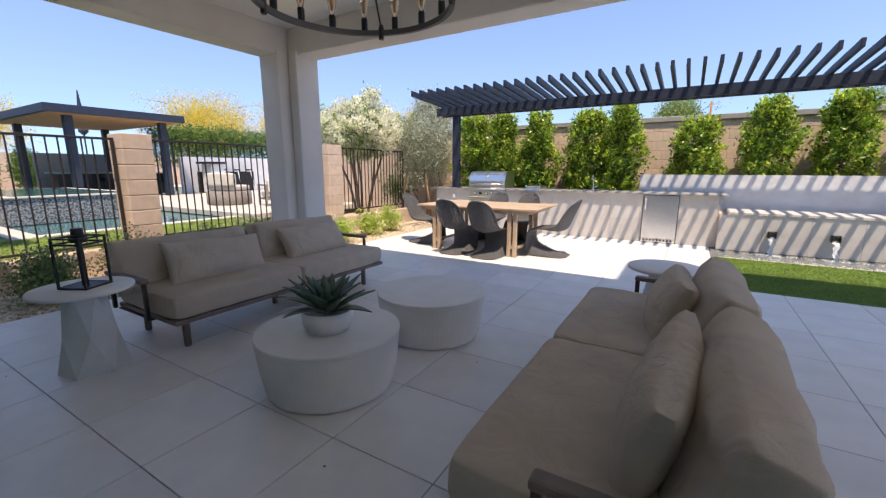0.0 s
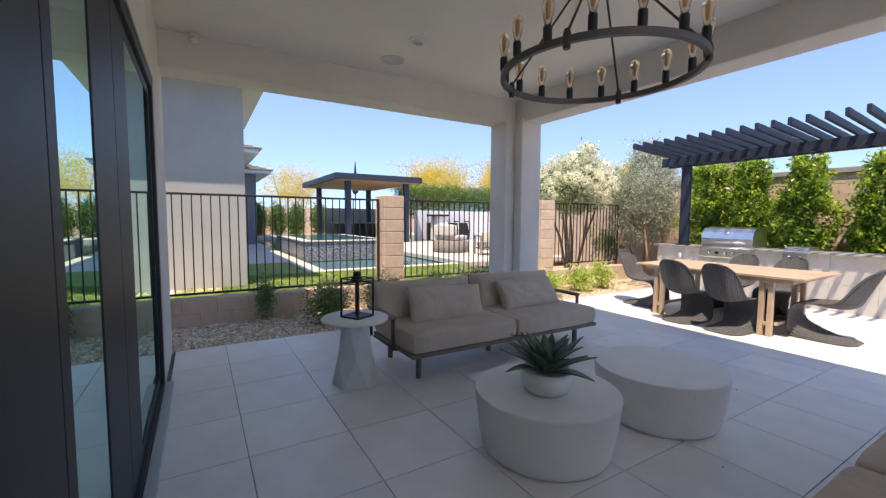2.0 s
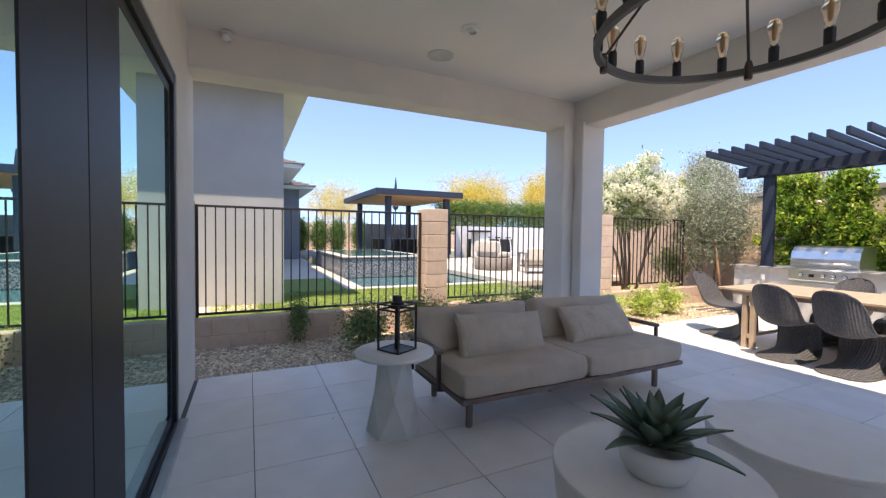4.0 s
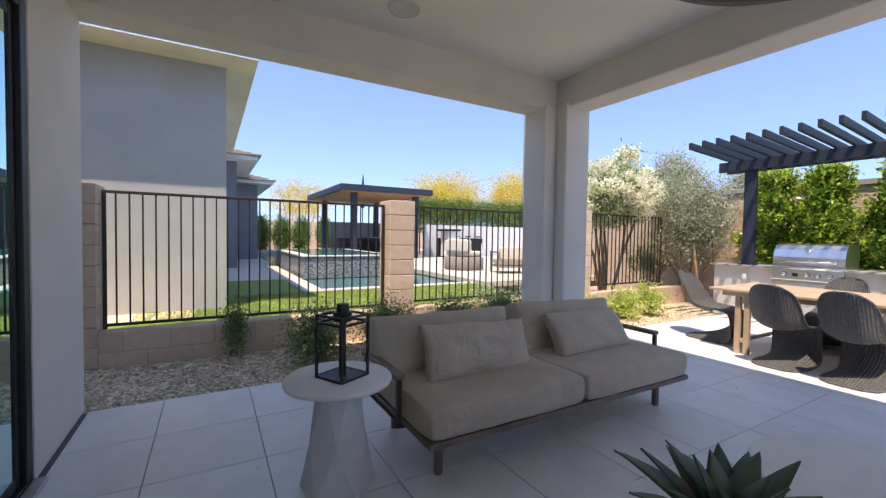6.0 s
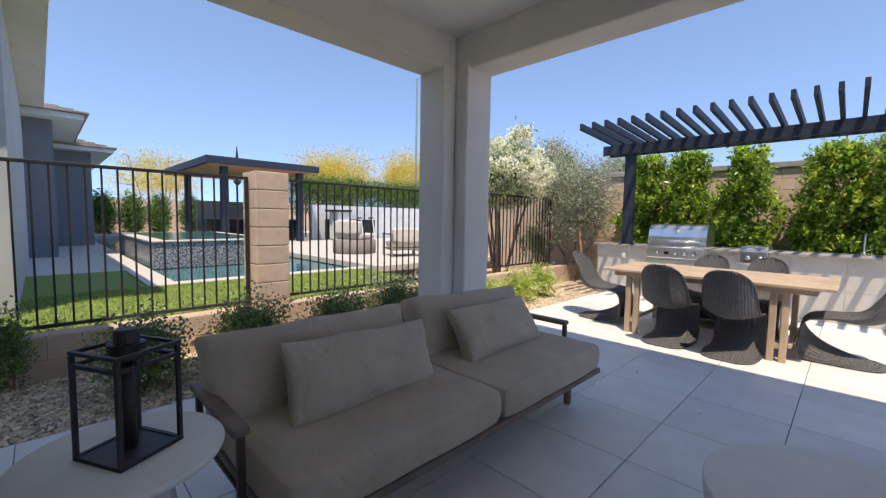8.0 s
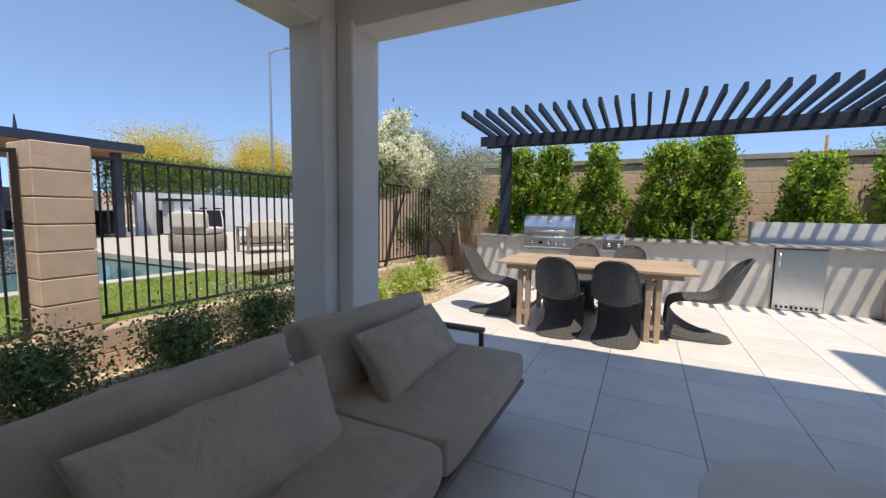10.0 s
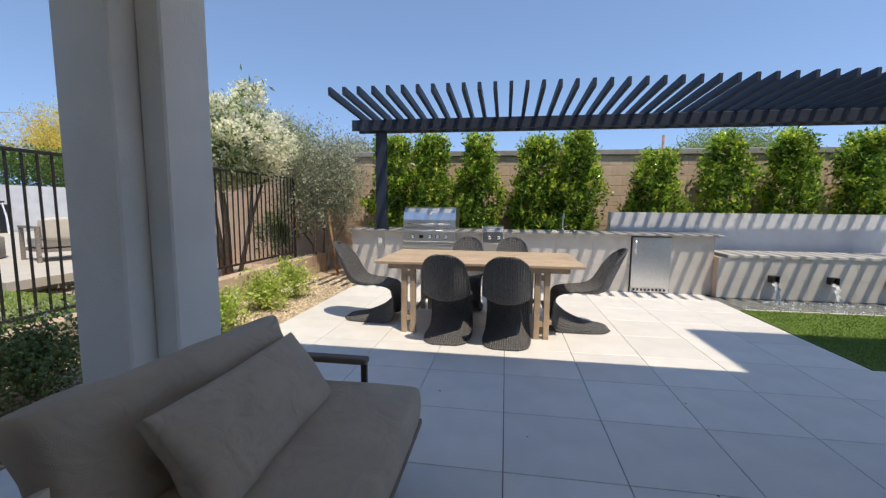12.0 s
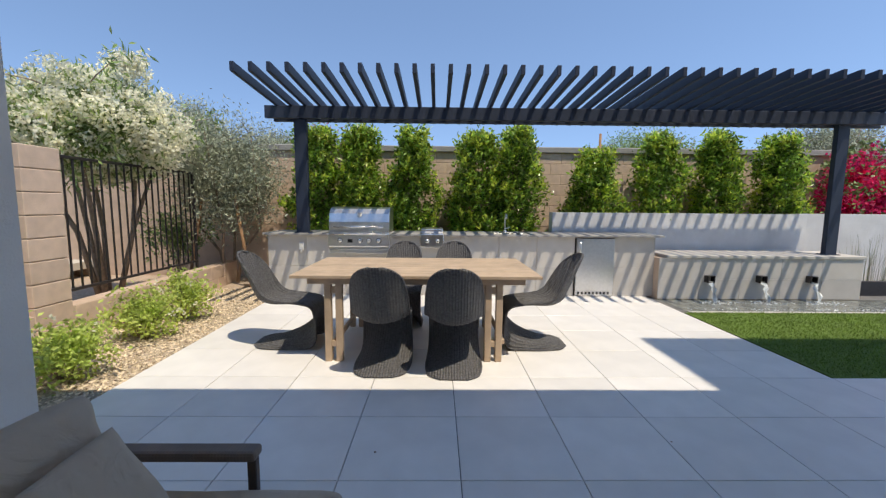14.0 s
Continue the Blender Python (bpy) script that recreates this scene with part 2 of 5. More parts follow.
def box(x0, x1, y0, y1, z0, z1, bevel=0.0, seg=1):
    return bm_box(bmesh.new(), x0, x1, y0, y1, z0, z1, bevel, seg)


def mesh_of(bm, name, material, smooth=False):
    me = bpy.data.meshes.new(name)
    bm.to_mesh(me)
    bm.free()
    me.materials.append(material)
    if smooth:
        for p in me.polygons:
            p.use_smooth = True
    return me


def part(name, bm, material, parent, label="", smooth=False):
    ob = new(name, mesh_of(bm, name, material, smooth))
    ob.parent = parent
    if label:
        ob["label"] = label
    return ob


def thing(name, at, label, category, group="", turn=0.0):
    ob = new(name)
    ob.empty_display_size = 0.1
    ob.matrix_basis = pose(*at, 0, 0, turn)
    return tagged(ob, label, category, group)


def structure(name, bm, material, label, category="wall", smooth=False):
    return tagged(new(name, mesh_of(bm, name, material, smooth)), label, category, "", "structure")


def lathe(profile, seg=32, cap=True):
    """A turned body from (radius, height) pairs."""
    bm = bmesh.new()
    rings = []
    for r, z in profile:
        rings.append([bm.verts.new((r * math.cos(2 * math.pi * k / seg), r * math.sin(2 * math.pi * k / seg), z)) for k in range(seg)])
    for a, b in zip(rings, rings[1:]):
        for k in range(seg):
            bm.faces.new((a[k], a[(k + 1) % seg], b[(k + 1) % seg], b[k]))
    if cap:
        bm.faces.new(list(reversed(rings[0])))
        bm.faces.new(rings[-1])
    return bm


def tube(points, radius, seg=8, bm=None):
    """A round bar along points; radius may be a list."""
    bm = bm or bmesh.new()
    pts = [Vector(p) for p in points]
    rad = radius if isinstance(radius, (list, tuple)) else [radius] * len(pts)
    rings = []
    for i, p in enumerate(pts):
        d = (pts[min(i + 1, len(pts) - 1)] - pts[max(i - 1, 0)]).normalized()
        side = d.cross(Vector((0, 0, 1)) if abs(d.z) < 0.9 else Vector((1, 0, 0))).normalized()
        up = side.cross(d)
        rings.append([bm.verts.new(p + rad[i] * (math.cos(2 * math.pi * k / seg) * side + math.sin(2 * math.pi * k / seg) * up)) for k in range(seg)])
    for a, b in zip(rings, rings[1:]):
        for k in range(seg):
            bm.faces.new((a[k], b[k], b[(k + 1) % seg], a[(k + 1) % seg]))
    bm.faces.new(rings[0])
    bm.faces.new(list(reversed(rings[-1])))
    return bm


def leaf_mesh(name, centres, length, width, material, seed, droop=0.0, tilt=1.0):
    """Many small folded leaves, each an island of its own."""
    rng = np.random.default_rng(seed)
    n = len(centres)
    c = np.asarray(centres, float)
    d = rng.normal(size=(n, 3)) * (1, 1, tilt)
    d[:, 2] += 0.25 - droop
    d /= np.linalg.norm(d, axis=1)[:, None]
    o = rng.normal(size=(n, 3))
    s = np.cross(d, o)
    s /= np.linalg.norm(s, axis=1)[:, None]
    u = np.cross(s, d)
    ln = length * rng.uniform(0.6, 1.25, n)[:, None]
    wd = width * rng.uniform(0.7, 1.2, n)[:, None]
    v = np.empty((n, 4, 3))
    v[:, 0] = c
    v[:, 1] = c + d * ln * 0.45 + s * wd * 0.5 + u * wd * 0.18
    v[:, 2] = c + d * ln
    v[:, 3] = c + d * ln * 0.45 - s * wd * 0.5 + u * wd * 0.18
    me = bpy.data.meshes.new(name)
    i = np.arange(n)[:, None] * 4
    faces = np.concatenate([i + (0, 1, 2), i + (0, 2, 3)], axis=0)
    me.from_pydata(v.reshape(-1, 3).tolist(), [], faces.tolist())
    me.materials.append(material)
    return me


def clumped(rng, centres, per, spread):
    """Points gathered round clump centres."""
    c = np.repeat(np.asarray(centres, float), per, axis=0)
    return c + rng.normal(size=c.shape) * spread


def shell(rng, n, rx, ry, rz, fill=0.55):
    """Points in a rounded body, denser to the outside."""
    d = rng.normal(size=(n, 3))
    d /= np.linalg.norm(d, axis=1)[:, None]
    r = rng.uniform(fill, 1.0, n)[:, None]
    return d * r * (rx, ry, rz)


def leaf_part(name, me, parent, label=""):
    ob = new(name, me)
    ob.parent = parent
    ob["kind"] = "stuff"
    if label:
        ob["label"] = label
    return ob


# ---- structure: ground, patio roof, house, walls ----
structure("ground", box(-300, 300, -300, 300, -0.35, -0.06), M["soil"], "bare tan desert ground reaching the horizon", "ground")
floor = structure("floor", box(-4.93, 7.0, -0.55, 8.6, -0.055, -0.012), M["grout"], "large square pale porcelain paving with dark open joints", "floor")

# neighbouring yard
YARD = 0.15
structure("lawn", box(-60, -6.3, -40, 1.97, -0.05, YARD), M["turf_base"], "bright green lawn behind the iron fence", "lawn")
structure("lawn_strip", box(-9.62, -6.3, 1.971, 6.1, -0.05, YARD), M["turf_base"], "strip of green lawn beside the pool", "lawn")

# roof over the patio: beams, ceiling, column
B0, B1, CEIL = 2.855, 3.30, 3.20
roof = bmesh.new()
bm_box(roof, -4.97, -4.62, -0.9, 3.898, B0, B1, 0.012)
structure("beam_west", roof, M["stucco"], "grey stucco beam along the open side of the patio", "beam")
structure("beam_north", box(-4.97, 5.2, 3.90, 4.25, B0, B1, 0.012), M["stucco"], "grey stucco beam across the front of the patio", "beam")
structure("ceiling", box(-4.618, 5.2, -0.9, 3.898, CEIL, CEIL + 0.1), M["ceiling"], "smooth off-white patio ceiling", "ceiling")
structure("roof", box(-4.96, 5.2, -6.9, 3.83, CEIL + 0.101, B1 + 0.02), M["house_dark"], "flat roof above the patio", "roof")
col = bmesh.new()
bm_box(col, -4.965, -4.60, 3.695, 4.247, 0, B0 + 0.05, 0.012)
bm_box(col, -4.6005, -4.434, 3.865, 4.247, 0, B0 + 0.05, 0.012)
structure("column", col, M["stucco"], "grey stucco corner column with a stepped inner edge", "column")
# unseen masses above the roof, sized so their shadows land on paving and wall
structure("upper_storey", box(1.70, 5.2, -6.9, 4.235, B1 + 0.021, 7.2), M["house"], "unseen grey stucco mass added to shade the paving and turf", "house wall")
structure("upper_storey_west", box(-4.95, 1.699, -6.9, -0.5, B1 + 0.021, 5.75), M["house"], "unseen stucco mass added to shade the low wall and gravel", "house wall")
structure("post_east", box(4.8, 5.19, 3.85, 4.23, 0, B0 - 0.001, 0.012), M["stucco"], "grey stucco column at the far end of the patio", "column")

# house wall with the sliding door
GY = -0.51
structure("wall_house_west", box(-4.97, -3.985, -1.2, -0.50, 0, CEIL), M["stucco"], "white stucco house wall at the end of the glass door", "wall")
structure("wall_house_head", box(-3.983, 5.2, -1.2, -0.50, 2.55, CEIL), M["stucco"], "stucco wall above the glass door", "wall")
structure("wall_house_east", box(2.6, 5.2, -1.2, -0.50, 0, 2.549), M["stucco"], "stucco house wall beside the glass door", "wall")
# added room behind the glass; its dimness is in the dark colour
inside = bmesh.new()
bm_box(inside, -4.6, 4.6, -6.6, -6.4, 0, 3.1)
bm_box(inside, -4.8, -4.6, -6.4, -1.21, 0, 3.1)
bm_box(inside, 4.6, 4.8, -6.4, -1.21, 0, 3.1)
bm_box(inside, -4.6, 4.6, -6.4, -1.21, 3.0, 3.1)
structure("room_walls", inside, M["interior"], "added room walls behind the glass, coloured dark to read as unlit", "wall")
structure("room_floor", box(-4.6, 4.6, -6.4, -0.56, -0.05, -0.004), M["interior"], "added room floor behind the glass, coloured dark to read as unlit", "floor")

door = thing("sliding_door", (0, 0, 0), "black-framed sliding glass door, partly open", "door")
door["kind"] = "structure"
part("jamb", box(-3.98, -3.90, -0.62, -0.505, 0.0, 2.545, 0.004), M["frame"], door)
part("head", box(-3.895, 2.598, -0.62, -0.505, 2.46, 2.545, 0.004), M["frame"], door)
part("track", box(-3.97, 2.598, -0.62, -0.505, -0.01, 0.03, 0.004), M["frame"], door)
part("sill", box(-3.97, 2.6, -0.502, -0.44, -0.01, 0.022, 0.004), M["alu_white"], door, "pale metal door sill")


def door_panel(x0, x1, left, right):
    """One glazed leaf; left and right are the widths of its stiles."""
    p = part("panel", box(x0, x0 + left, -0.58, -0.53, 0.031, 2.458, 0.004), M["frame"], door)
    part("stile", box(x1 - right, x1, -0.58, -0.53, 0.031, 2.458, 0.004), M["frame"], p)
    part("bottom_rail", box(x0 + left + 0.001, x1 - right - 0.001, -0.578, -0.532, 0.031, 0.10, 0.003), M["frame"], p)
    part("top_rail", box(x0 + left + 0.001, x1 - right - 0.001, -0.578, -0.532, 2.39, 2.458, 0.003), M["frame"], p)
    g = part("pane", box(x0 + left + 0.001, x1 - right - 0.001, -0.546, -0.534, 0.101, 2.389), M["glass"], p, "tinted mirror-like door glass")
    g.visible_shadow = False


door_panel(-3.896, -2.26, 0.05, 0.40)
door_panel(-2.255, -1.235, 0.47, 0.09)
door_panel(-1.23, 0.62, 0.75, 0.12)
door_panel(0.625, 2.596, 0.12, 0.12)


# block walls, laid course by course
def courses(parent, x0, x1, y0, y1, z0, z1, long_axis, size=(0.40, 0.20), joint=0.005, proud=0.005, name="block", material=None):
    """Blocks on a core: each a piece of its own under the wall."""
    made = 0
    L, H = size
    a0, a1 = (x0, x1) if long_axis == "x" else (y0, y1)
    cache = {}
    rows_n = max(1, round((z1 - z0) / H))
    hh = (z1 - z0) / rows_n
    for r in range(rows_n):
        off = (L / 2 if r % 2 else 0)
        a = a0 - off
        while a < a1 - 0.01:
            s, e = max(a, a0), min(a + L, a1)
            a += L
            if e - s < 0.03:
                continue
            key = round(e - s, 3)
            if key not in cache:
                w = e - s - joint
                if long_axis == "x":
                    bm = box(-w / 2, w / 2, y0 - proud, y1 + proud, joint / 2, hh - joint / 2, 0.006)
                else:
                    bm = box(x0 - proud, x1 + proud, -w / 2, w / 2, joint / 2, hh - joint / 2, 0.006)
                cache[key] = mesh_of(bm, name, material or M["block"])
            ob = new(name, cache[key])
            ob.parent = parent
            mid = (s + e) / 2
            ob.location = (mid, 0, z0 + r * hh) if long_axis == "x" else (0, mid, z0 + r * hh)
            made += 1
    return made


FX = -6.12
low = structure("low_wall", box(FX - 0.19, FX - 0.012, -1.2, 9.6, -0.08, 0.345), M["mortar"], "low tan block wall under the iron fence", "wall")
back = structure("back_wall", box(-11, 16, 10.32, 10.48, -0.1, 2.36), M["mortar"], "tall tan block boundary wall behind the hedge", "wall")
structure("wall_cap", box(-11, 16, 10.27, 10.53, 2.361, 2.47, 0.01), M["wall_cap"], "flat grey cap on the boundary wall", "wall cap")


def pillar(y0, y1, z1, label):
    p = thing("fence_pillar", (0, 0, 0), label, "pillar", "fence pillars")
    p["kind"] = "structure"
    part("core", box(FX - 0.37, FX - 0.02, y0 + 0.012, y1 - 0.012, 0, z1 - 0.02), M["mortar"], p)
    n = 9
    h = (z1 - 0.0) / n
    for k in range(n):
        part("block", box(FX - 0.39, FX, y0, y1, k * h + 0.004, (k + 1) * h - 0.004, 0.006), M["block"], p)
    return p


pillar(-1.03, -0.64, 1.81, "tan block fence pillar in the shade beside the house")
pillar(2.41, 2.77, 1.82, "tan block fence pillar between two fence bays")
pillar(5.95, 6.33, 1.85, "tan block fence pillar beside the corner column")


def fence_bay(y0, y1, z0, z1, label):
    f = thing("iron_fence", (0, 0, 0), label, "fence", "iron fence bays")
    f["kind"] = "structure"
    x = FX - 0.20
    part("top_rail", box(x - 0.016, x + 0.016, y0, y1, z1 - 0.03, z1, 0.004), M["black_metal"], f)
    part("bottom_rail", box(x - 0.016, x + 0.016, y0, y1, z0, z0 + 0.03, 0.004), M["black_metal"], f)
    for y in (y0 + 0.018, y1 - 0.018):
        part("post", box(x - 0.017, x + 0.017, y - 0.017, y + 0.017, 0.345, z1 + 0.002, 0.003), M["black_metal"], f)
    n = round((y1 - y0) / 0.113)
    me = mesh_of(box(-0.0075, 0.0075, -0.0075, 0.0075, 0, z1 - z0 - 0.062), "picket", M["black_metal"])
    for k in range(1, n):
        ob = new("picket", me)
        ob.parent = f
        ob.location = (x, y0 + (y1 - y0) * k / n, z0 + 0.031)


fence_bay(-0.63, 2.40, 0.37, 1.76, "black iron picket fence bay on a low block wall")
fence_bay(2.78, 5.94, 0.39, 1.77, "black iron picket fence bay on a low block wall")
fence_bay(6.34, 8.75, 0.44, 1.82, "black iron picket fence bay in front of the oleander")

# neighbouring house
structure("neighbour_house", box(-30, -8.3, -12, 0.54, YARD - 0.1, 3.899), M["house"], "neighbouring house wall in light grey stucco", "house wall")
structure("neighbour_eave", box(-30, -7.74, -12, 0.95, 3.90, 3.914, 0.003), M["stucco"], "white boxed eave of the neighbouring house", "eave")
structure("stone_strip", box(-8.299, -7.62, -12, 0.12, 0.0, YARD + 0.006), M["gravel"], "pale gravel strip at the foot of the house wall", "gravel strip")
structure("pool_path", box(-30, -12.3, 0.541, 1.999, 0.0, YARD + 0.008, 0.004), M["coping"], "pale stone path between the house and the pool", "path")


def far_wing(x, y, h, label):
    w = thing("house_wing", (x, y, 0), label, "house", "far house wings")
    part("wall", box(-9, 0, -9, 0, YARD, h), M["house_dark"], w)
    part("eave", box(-9.6, 0.6, -9.6, 0.6, h, h + 0.14), M["white_wall"], w)
    bm = bmesh.new()
    for k in range(16):
        bm_box(bm, -9.7 + 0.15 * k, 0.7 - 0.28 * k, -9.7 + 0.15 * k, 0.7 - 0.28 * k, h + 0.142 + 0.09 * k, h + 0.20 + 0.09 * k, 0.01)
    part("roof", bm, M["roof_tile"], w, "brown concrete roof tiles")
    return w


far_wing(-16.5, 1.1, 3.75, "far blue-grey wing of the house with a brown tile roof")
far_wing(-21.5, 2.2, 3.55, "farther blue-grey wing of the house with a brown tile roof")


# ---- patio furniture ----
def cushion(lx, ly, lz, seed, edge=0.7, sag=0.008, a=6.0, pinch=0.0, crease=1.0):
    """A stuffed cushion round the origin. edge: thickness left at the seam; a: how boxy its faces are; pinch: how far
    the sides draw in between the corners."""
    bm = bmesh.new()
    bmesh.ops.create_cube(bm, size=2.0)
    bmesh.ops.subdivide_edges(bm, edges=bm.edges[:], cuts=19, use_grid_fill=True)
    off = Vector((seed * 3.7, seed * 1.3, seed * 0.7))
    for v in bm.verts:
        x, y, z = (math.sin(c * math.pi / 2) for c in v.co)
        f = (max(0.0, 1 - abs(x) ** a) * max(0.0, 1 - abs(y) ** a)) ** 0.5
        t = edge + (1 - edge) * f
        side = max(abs(x), abs(y)) > 0.999
        corner = 0.035 * (abs(x) * abs(y)) ** 12 * (1 if edge > 0.4 else 0.2)
        round_off = (1 - 0.02 * (abs(z) ** 3)) if edge > 0.4 else 1.0
        w = Vector((x * (1 - pinch * (1 - y * y)) * (1 - corner) * lx / 2 * round_off, y * (1 - pinch * (1 - x * x)) * (1 - corner) * ly / 2 * round_off, z * lz / 2 * t))
        k = noise.noise(w * 4 + off) * sag + noise.noise(w * 11 + off) * sag * 0.45
        fold = 1 - abs(noise.noise(Vector((w.x * 2.4 + w.y * 1.5, w.y * 5.5 - w.x * 2.0, z)) + off * 2))
        k -= max(0.0, fold - 0.90) * sag * 6 * crease * f
        lift = Vector((x * 0.4, y * 0.4, z)).normalized()
        v.co = w + lift * k
    return bm


def place_mesh(name, bm, material, parent, m, label="", smooth=True):
    bmesh.ops.transform(bm, matrix=m, verts=bm.verts[:])
    return part(name, bm, material, parent, label, smooth)


def sofa(at, turn, label, seed, backs, pillows, back_z=0.575):
    """A two-seat outdoor sofa. It faces +x; its length runs along y from -1.2 to 1.2; x 0 is the front edge."""
    s = thing("outdoor_sofa", at, label, "sofa", "pair of outdoor sofas", turn)
    fr = bmesh.new()
    bm_box(fr, -0.90, -0.002, -1.165, 1.165, 0.235, 0.272, 0.008, 2)
    part("base_frame", fr, M["sofa_wood"], s)
    leg = [(-0.17, -1.02), (-0.17, 1.0), (-0.80, -1.02), (-0.80, 1.0), (-0.48, 0.0)]
    for x, y in leg:
        bm = lathe([(0.022, 0.0), (0.026, 0.01), (0.028, 0.234)], 14)
        bmesh.ops.translate(bm, vec=(x, y, 0), verts=bm.verts[:])
        part("leg", bm, M["sofa_wood"], s, smooth=True)
    for y, sg in ((-0.585, 1), (0.585, 2)):
        place_mesh("seat_cushion", cushion(0.905, 1.168, 0.182, seed + sg, 0.84, 0.007, 12, 0.0, 2.6), M["fabric"], s,
                   Matrix.Translation((-0.447, y, 0.360)))
    # back rail and arms
    part("back_rail", box(-0.905, -0.865, -1.10, 1.10, 0.50, 0.53, 0.006, 2), M["bronze"], s)
    for y in (-0.9, 0.0, 0.9):
        part("back_post", box(-0.905, -0.875, y - 0.015, y + 0.015, 0.286, 0.499, 0.003), M["bronze"], s)
    for sg in (-1, 1):
        y = sg * 1.203
        arm = part("arm", box(-0.90, -0.30, y - 0.033, y + 0.033, 0.52, 0.555, 0.012, 2), M["sofa_wood"], s)
        part("arm_post", box(-0.335, -0.305, y - 0.014, y + 0.014, 0.24, 0.519, 0.003), M["bronze"], arm)
        part("arm_post", box(-0.885, -0.855, y - 0.014, y + 0.014, 0.24, 0.519, 0.003), M["bronze"], arm)
        part("arm_bracket", box(-0.885, -0.335, y - sg * 0.04 - 0.014, y - sg * 0.04 + 0.014, 0.222, 0.234, 0.002), M["bronze"], arm)
    for y, sg, a, ly in backs:
        m = Matrix.Translation((-0.78, y, back_z)) @ pose(0, 0, 0, 0, 0, a) @ pose(0, 0, 0, 0, -109, 0)
        place_mesh("back_cushion", cushion(0.44, ly, 0.29, seed + sg, 0.42, 0.022, 3.4, 0.045, 2.0), M["fabric"], s, m)
    for y, sg, a, ly, dx, roll, lean in pillows:
        m = Matrix.Translation((-0.525 + dx, y, 0.575)) @ pose(0, 0, 0, 0, 0, a) @ pose(0, 0, 0, 0, -90 - lean, 0) @ pose(0, 0, 0, 0, 0, roll)
        place_mesh("lumbar_pillow", cushion(0.37, ly, 0.21, seed + sg, 0.20, 0.018, 2.8, 0.055, 2.2), M["pillow_fabric"], s, m)
    return s


sofa((-2.85, 2.46, 0), 0, "taupe two-seat outdoor sofa with a dark brown frame, beside the fence", 1,
     ((-0.63, 3, 1.5, 1.20), (0.57, 4, -5.0, 1.08)), ((-0.53, 5, 5, 0.90, 0.03, 3.3, 22), (0.605, 6, 2, 0.85, 0.0, 0.8, 34)))
sofa((-0.365, 2.06, 0), 180, "taupe two-seat outdoor sofa with brown frame, its back to the lawn", 11,
     ((-0.60, 3, 1.5, 1.10), (0.60, 4, -2.0, 1.16)), ((-0.55, 5, 4, 0.74, -0.03, -2.0, 20), (0.62, 6, -3, 0.86, -0.05, 2.0, 15)), 0.55)


def coffee_table(x, y, label):
    t = thing("coffee_table", (x, y, 0), label, "coffee table", "pair of drum coffee tables")
    prof = [(0.35, 0.0), (0.385, 0.008), (0.397, 0.03), (0.42, 0.14), (0.436, 0.27), (0.4445, 0.345), (0.43, 0.3455)]
    part("drum", lathe(prof, 72), M["concrete"], t)
    part("top", lathe([(0.43, 0.346), (0.4455, 0.347), (0.447, 0.358), (0.4465, 0.368), (0.442, 0.3735), (0.2, 0.375)], 72), M["concrete"], t)
    return t


coffee_table(-1.65, 1.63, "round white concrete drum table with a planted bowl on it")
coffee_table(-1.54, 2.66, "round white concrete drum table with a bare top")

pot = thing("planter_bowl", (-1.62, 1.60, 0.375), "white bowl planted with a dark green agave", "planter")
part("bowl", lathe([(0.10, 0), (0.125, 0.006), (0.15, 0.05), (0.158, 0.10), (0.155, 0.135), (0.145, 0.137), (0.142, 0.12)], 48), M["concrete"], pot, smooth=True)
part("soil", lathe([(0.141, 0.105), (0.141, 0.118)], 32), M["soil"], pot)
rng = random.Random(5)


def agave_leaf(length, width, turn, lift, curl):
    bm = bmesh.new()
    n = 9
    rows = []
    for i in range(n + 1):
        s = i / n
        w = width * (0.55 + 0.9 * s if s < 0.4 else 0.91 * (1 - (s - 0.4) / 0.6) ** 0.8) * 0.5
        a = lift - curl * s
        rows.append((s, max(w, 0.0008), a))
    x = z = 0.0
    prev = None
    for s, w, a in rows:
        x += math.cos(a) * length / n
        z += math.sin(a) * length / n
        up = Vector((-math.sin(a), 0, math.cos(a)))
        c = Vector((x, 0, z))
        row = [bm.verts.new(c + Vector((0, -w, 0)) + up * w * 0.35), bm.verts.new(c - up * 0.004), bm.verts.new(c + Vector((0, w, 0)) + up * w * 0.35),
               bm.verts.new(c + up * 0.004)]
        if prev:
            for k in range(4):
                bm.faces.new((prev[k], prev[(k + 1) % 4], row[(k + 1) % 4], row[k]))
        prev = row
    bmesh.ops.rotate(bm, cent=(0, 0, 0), matrix=Matrix.Rotation(turn, 3, "Z"), verts=bm.verts[:])
    bmesh.ops.translate(bm, vec=(0.02 * math.cos(turn), 0.02 * math.sin(turn), 0.11), verts=bm.verts[:])
    return bm


for k in range(26):
    ring = k / 26
    part("leaf", agave_leaf(0.21 + 0.09 * (1 - ring) + rng.uniform(-0.02, 0.03), 0.105, k * 2.4, 0.40 + 1.0 * ring, 0.25 + rng.uniform(-0.15, 0.25)),
         M["agave"], pot, smooth=True)


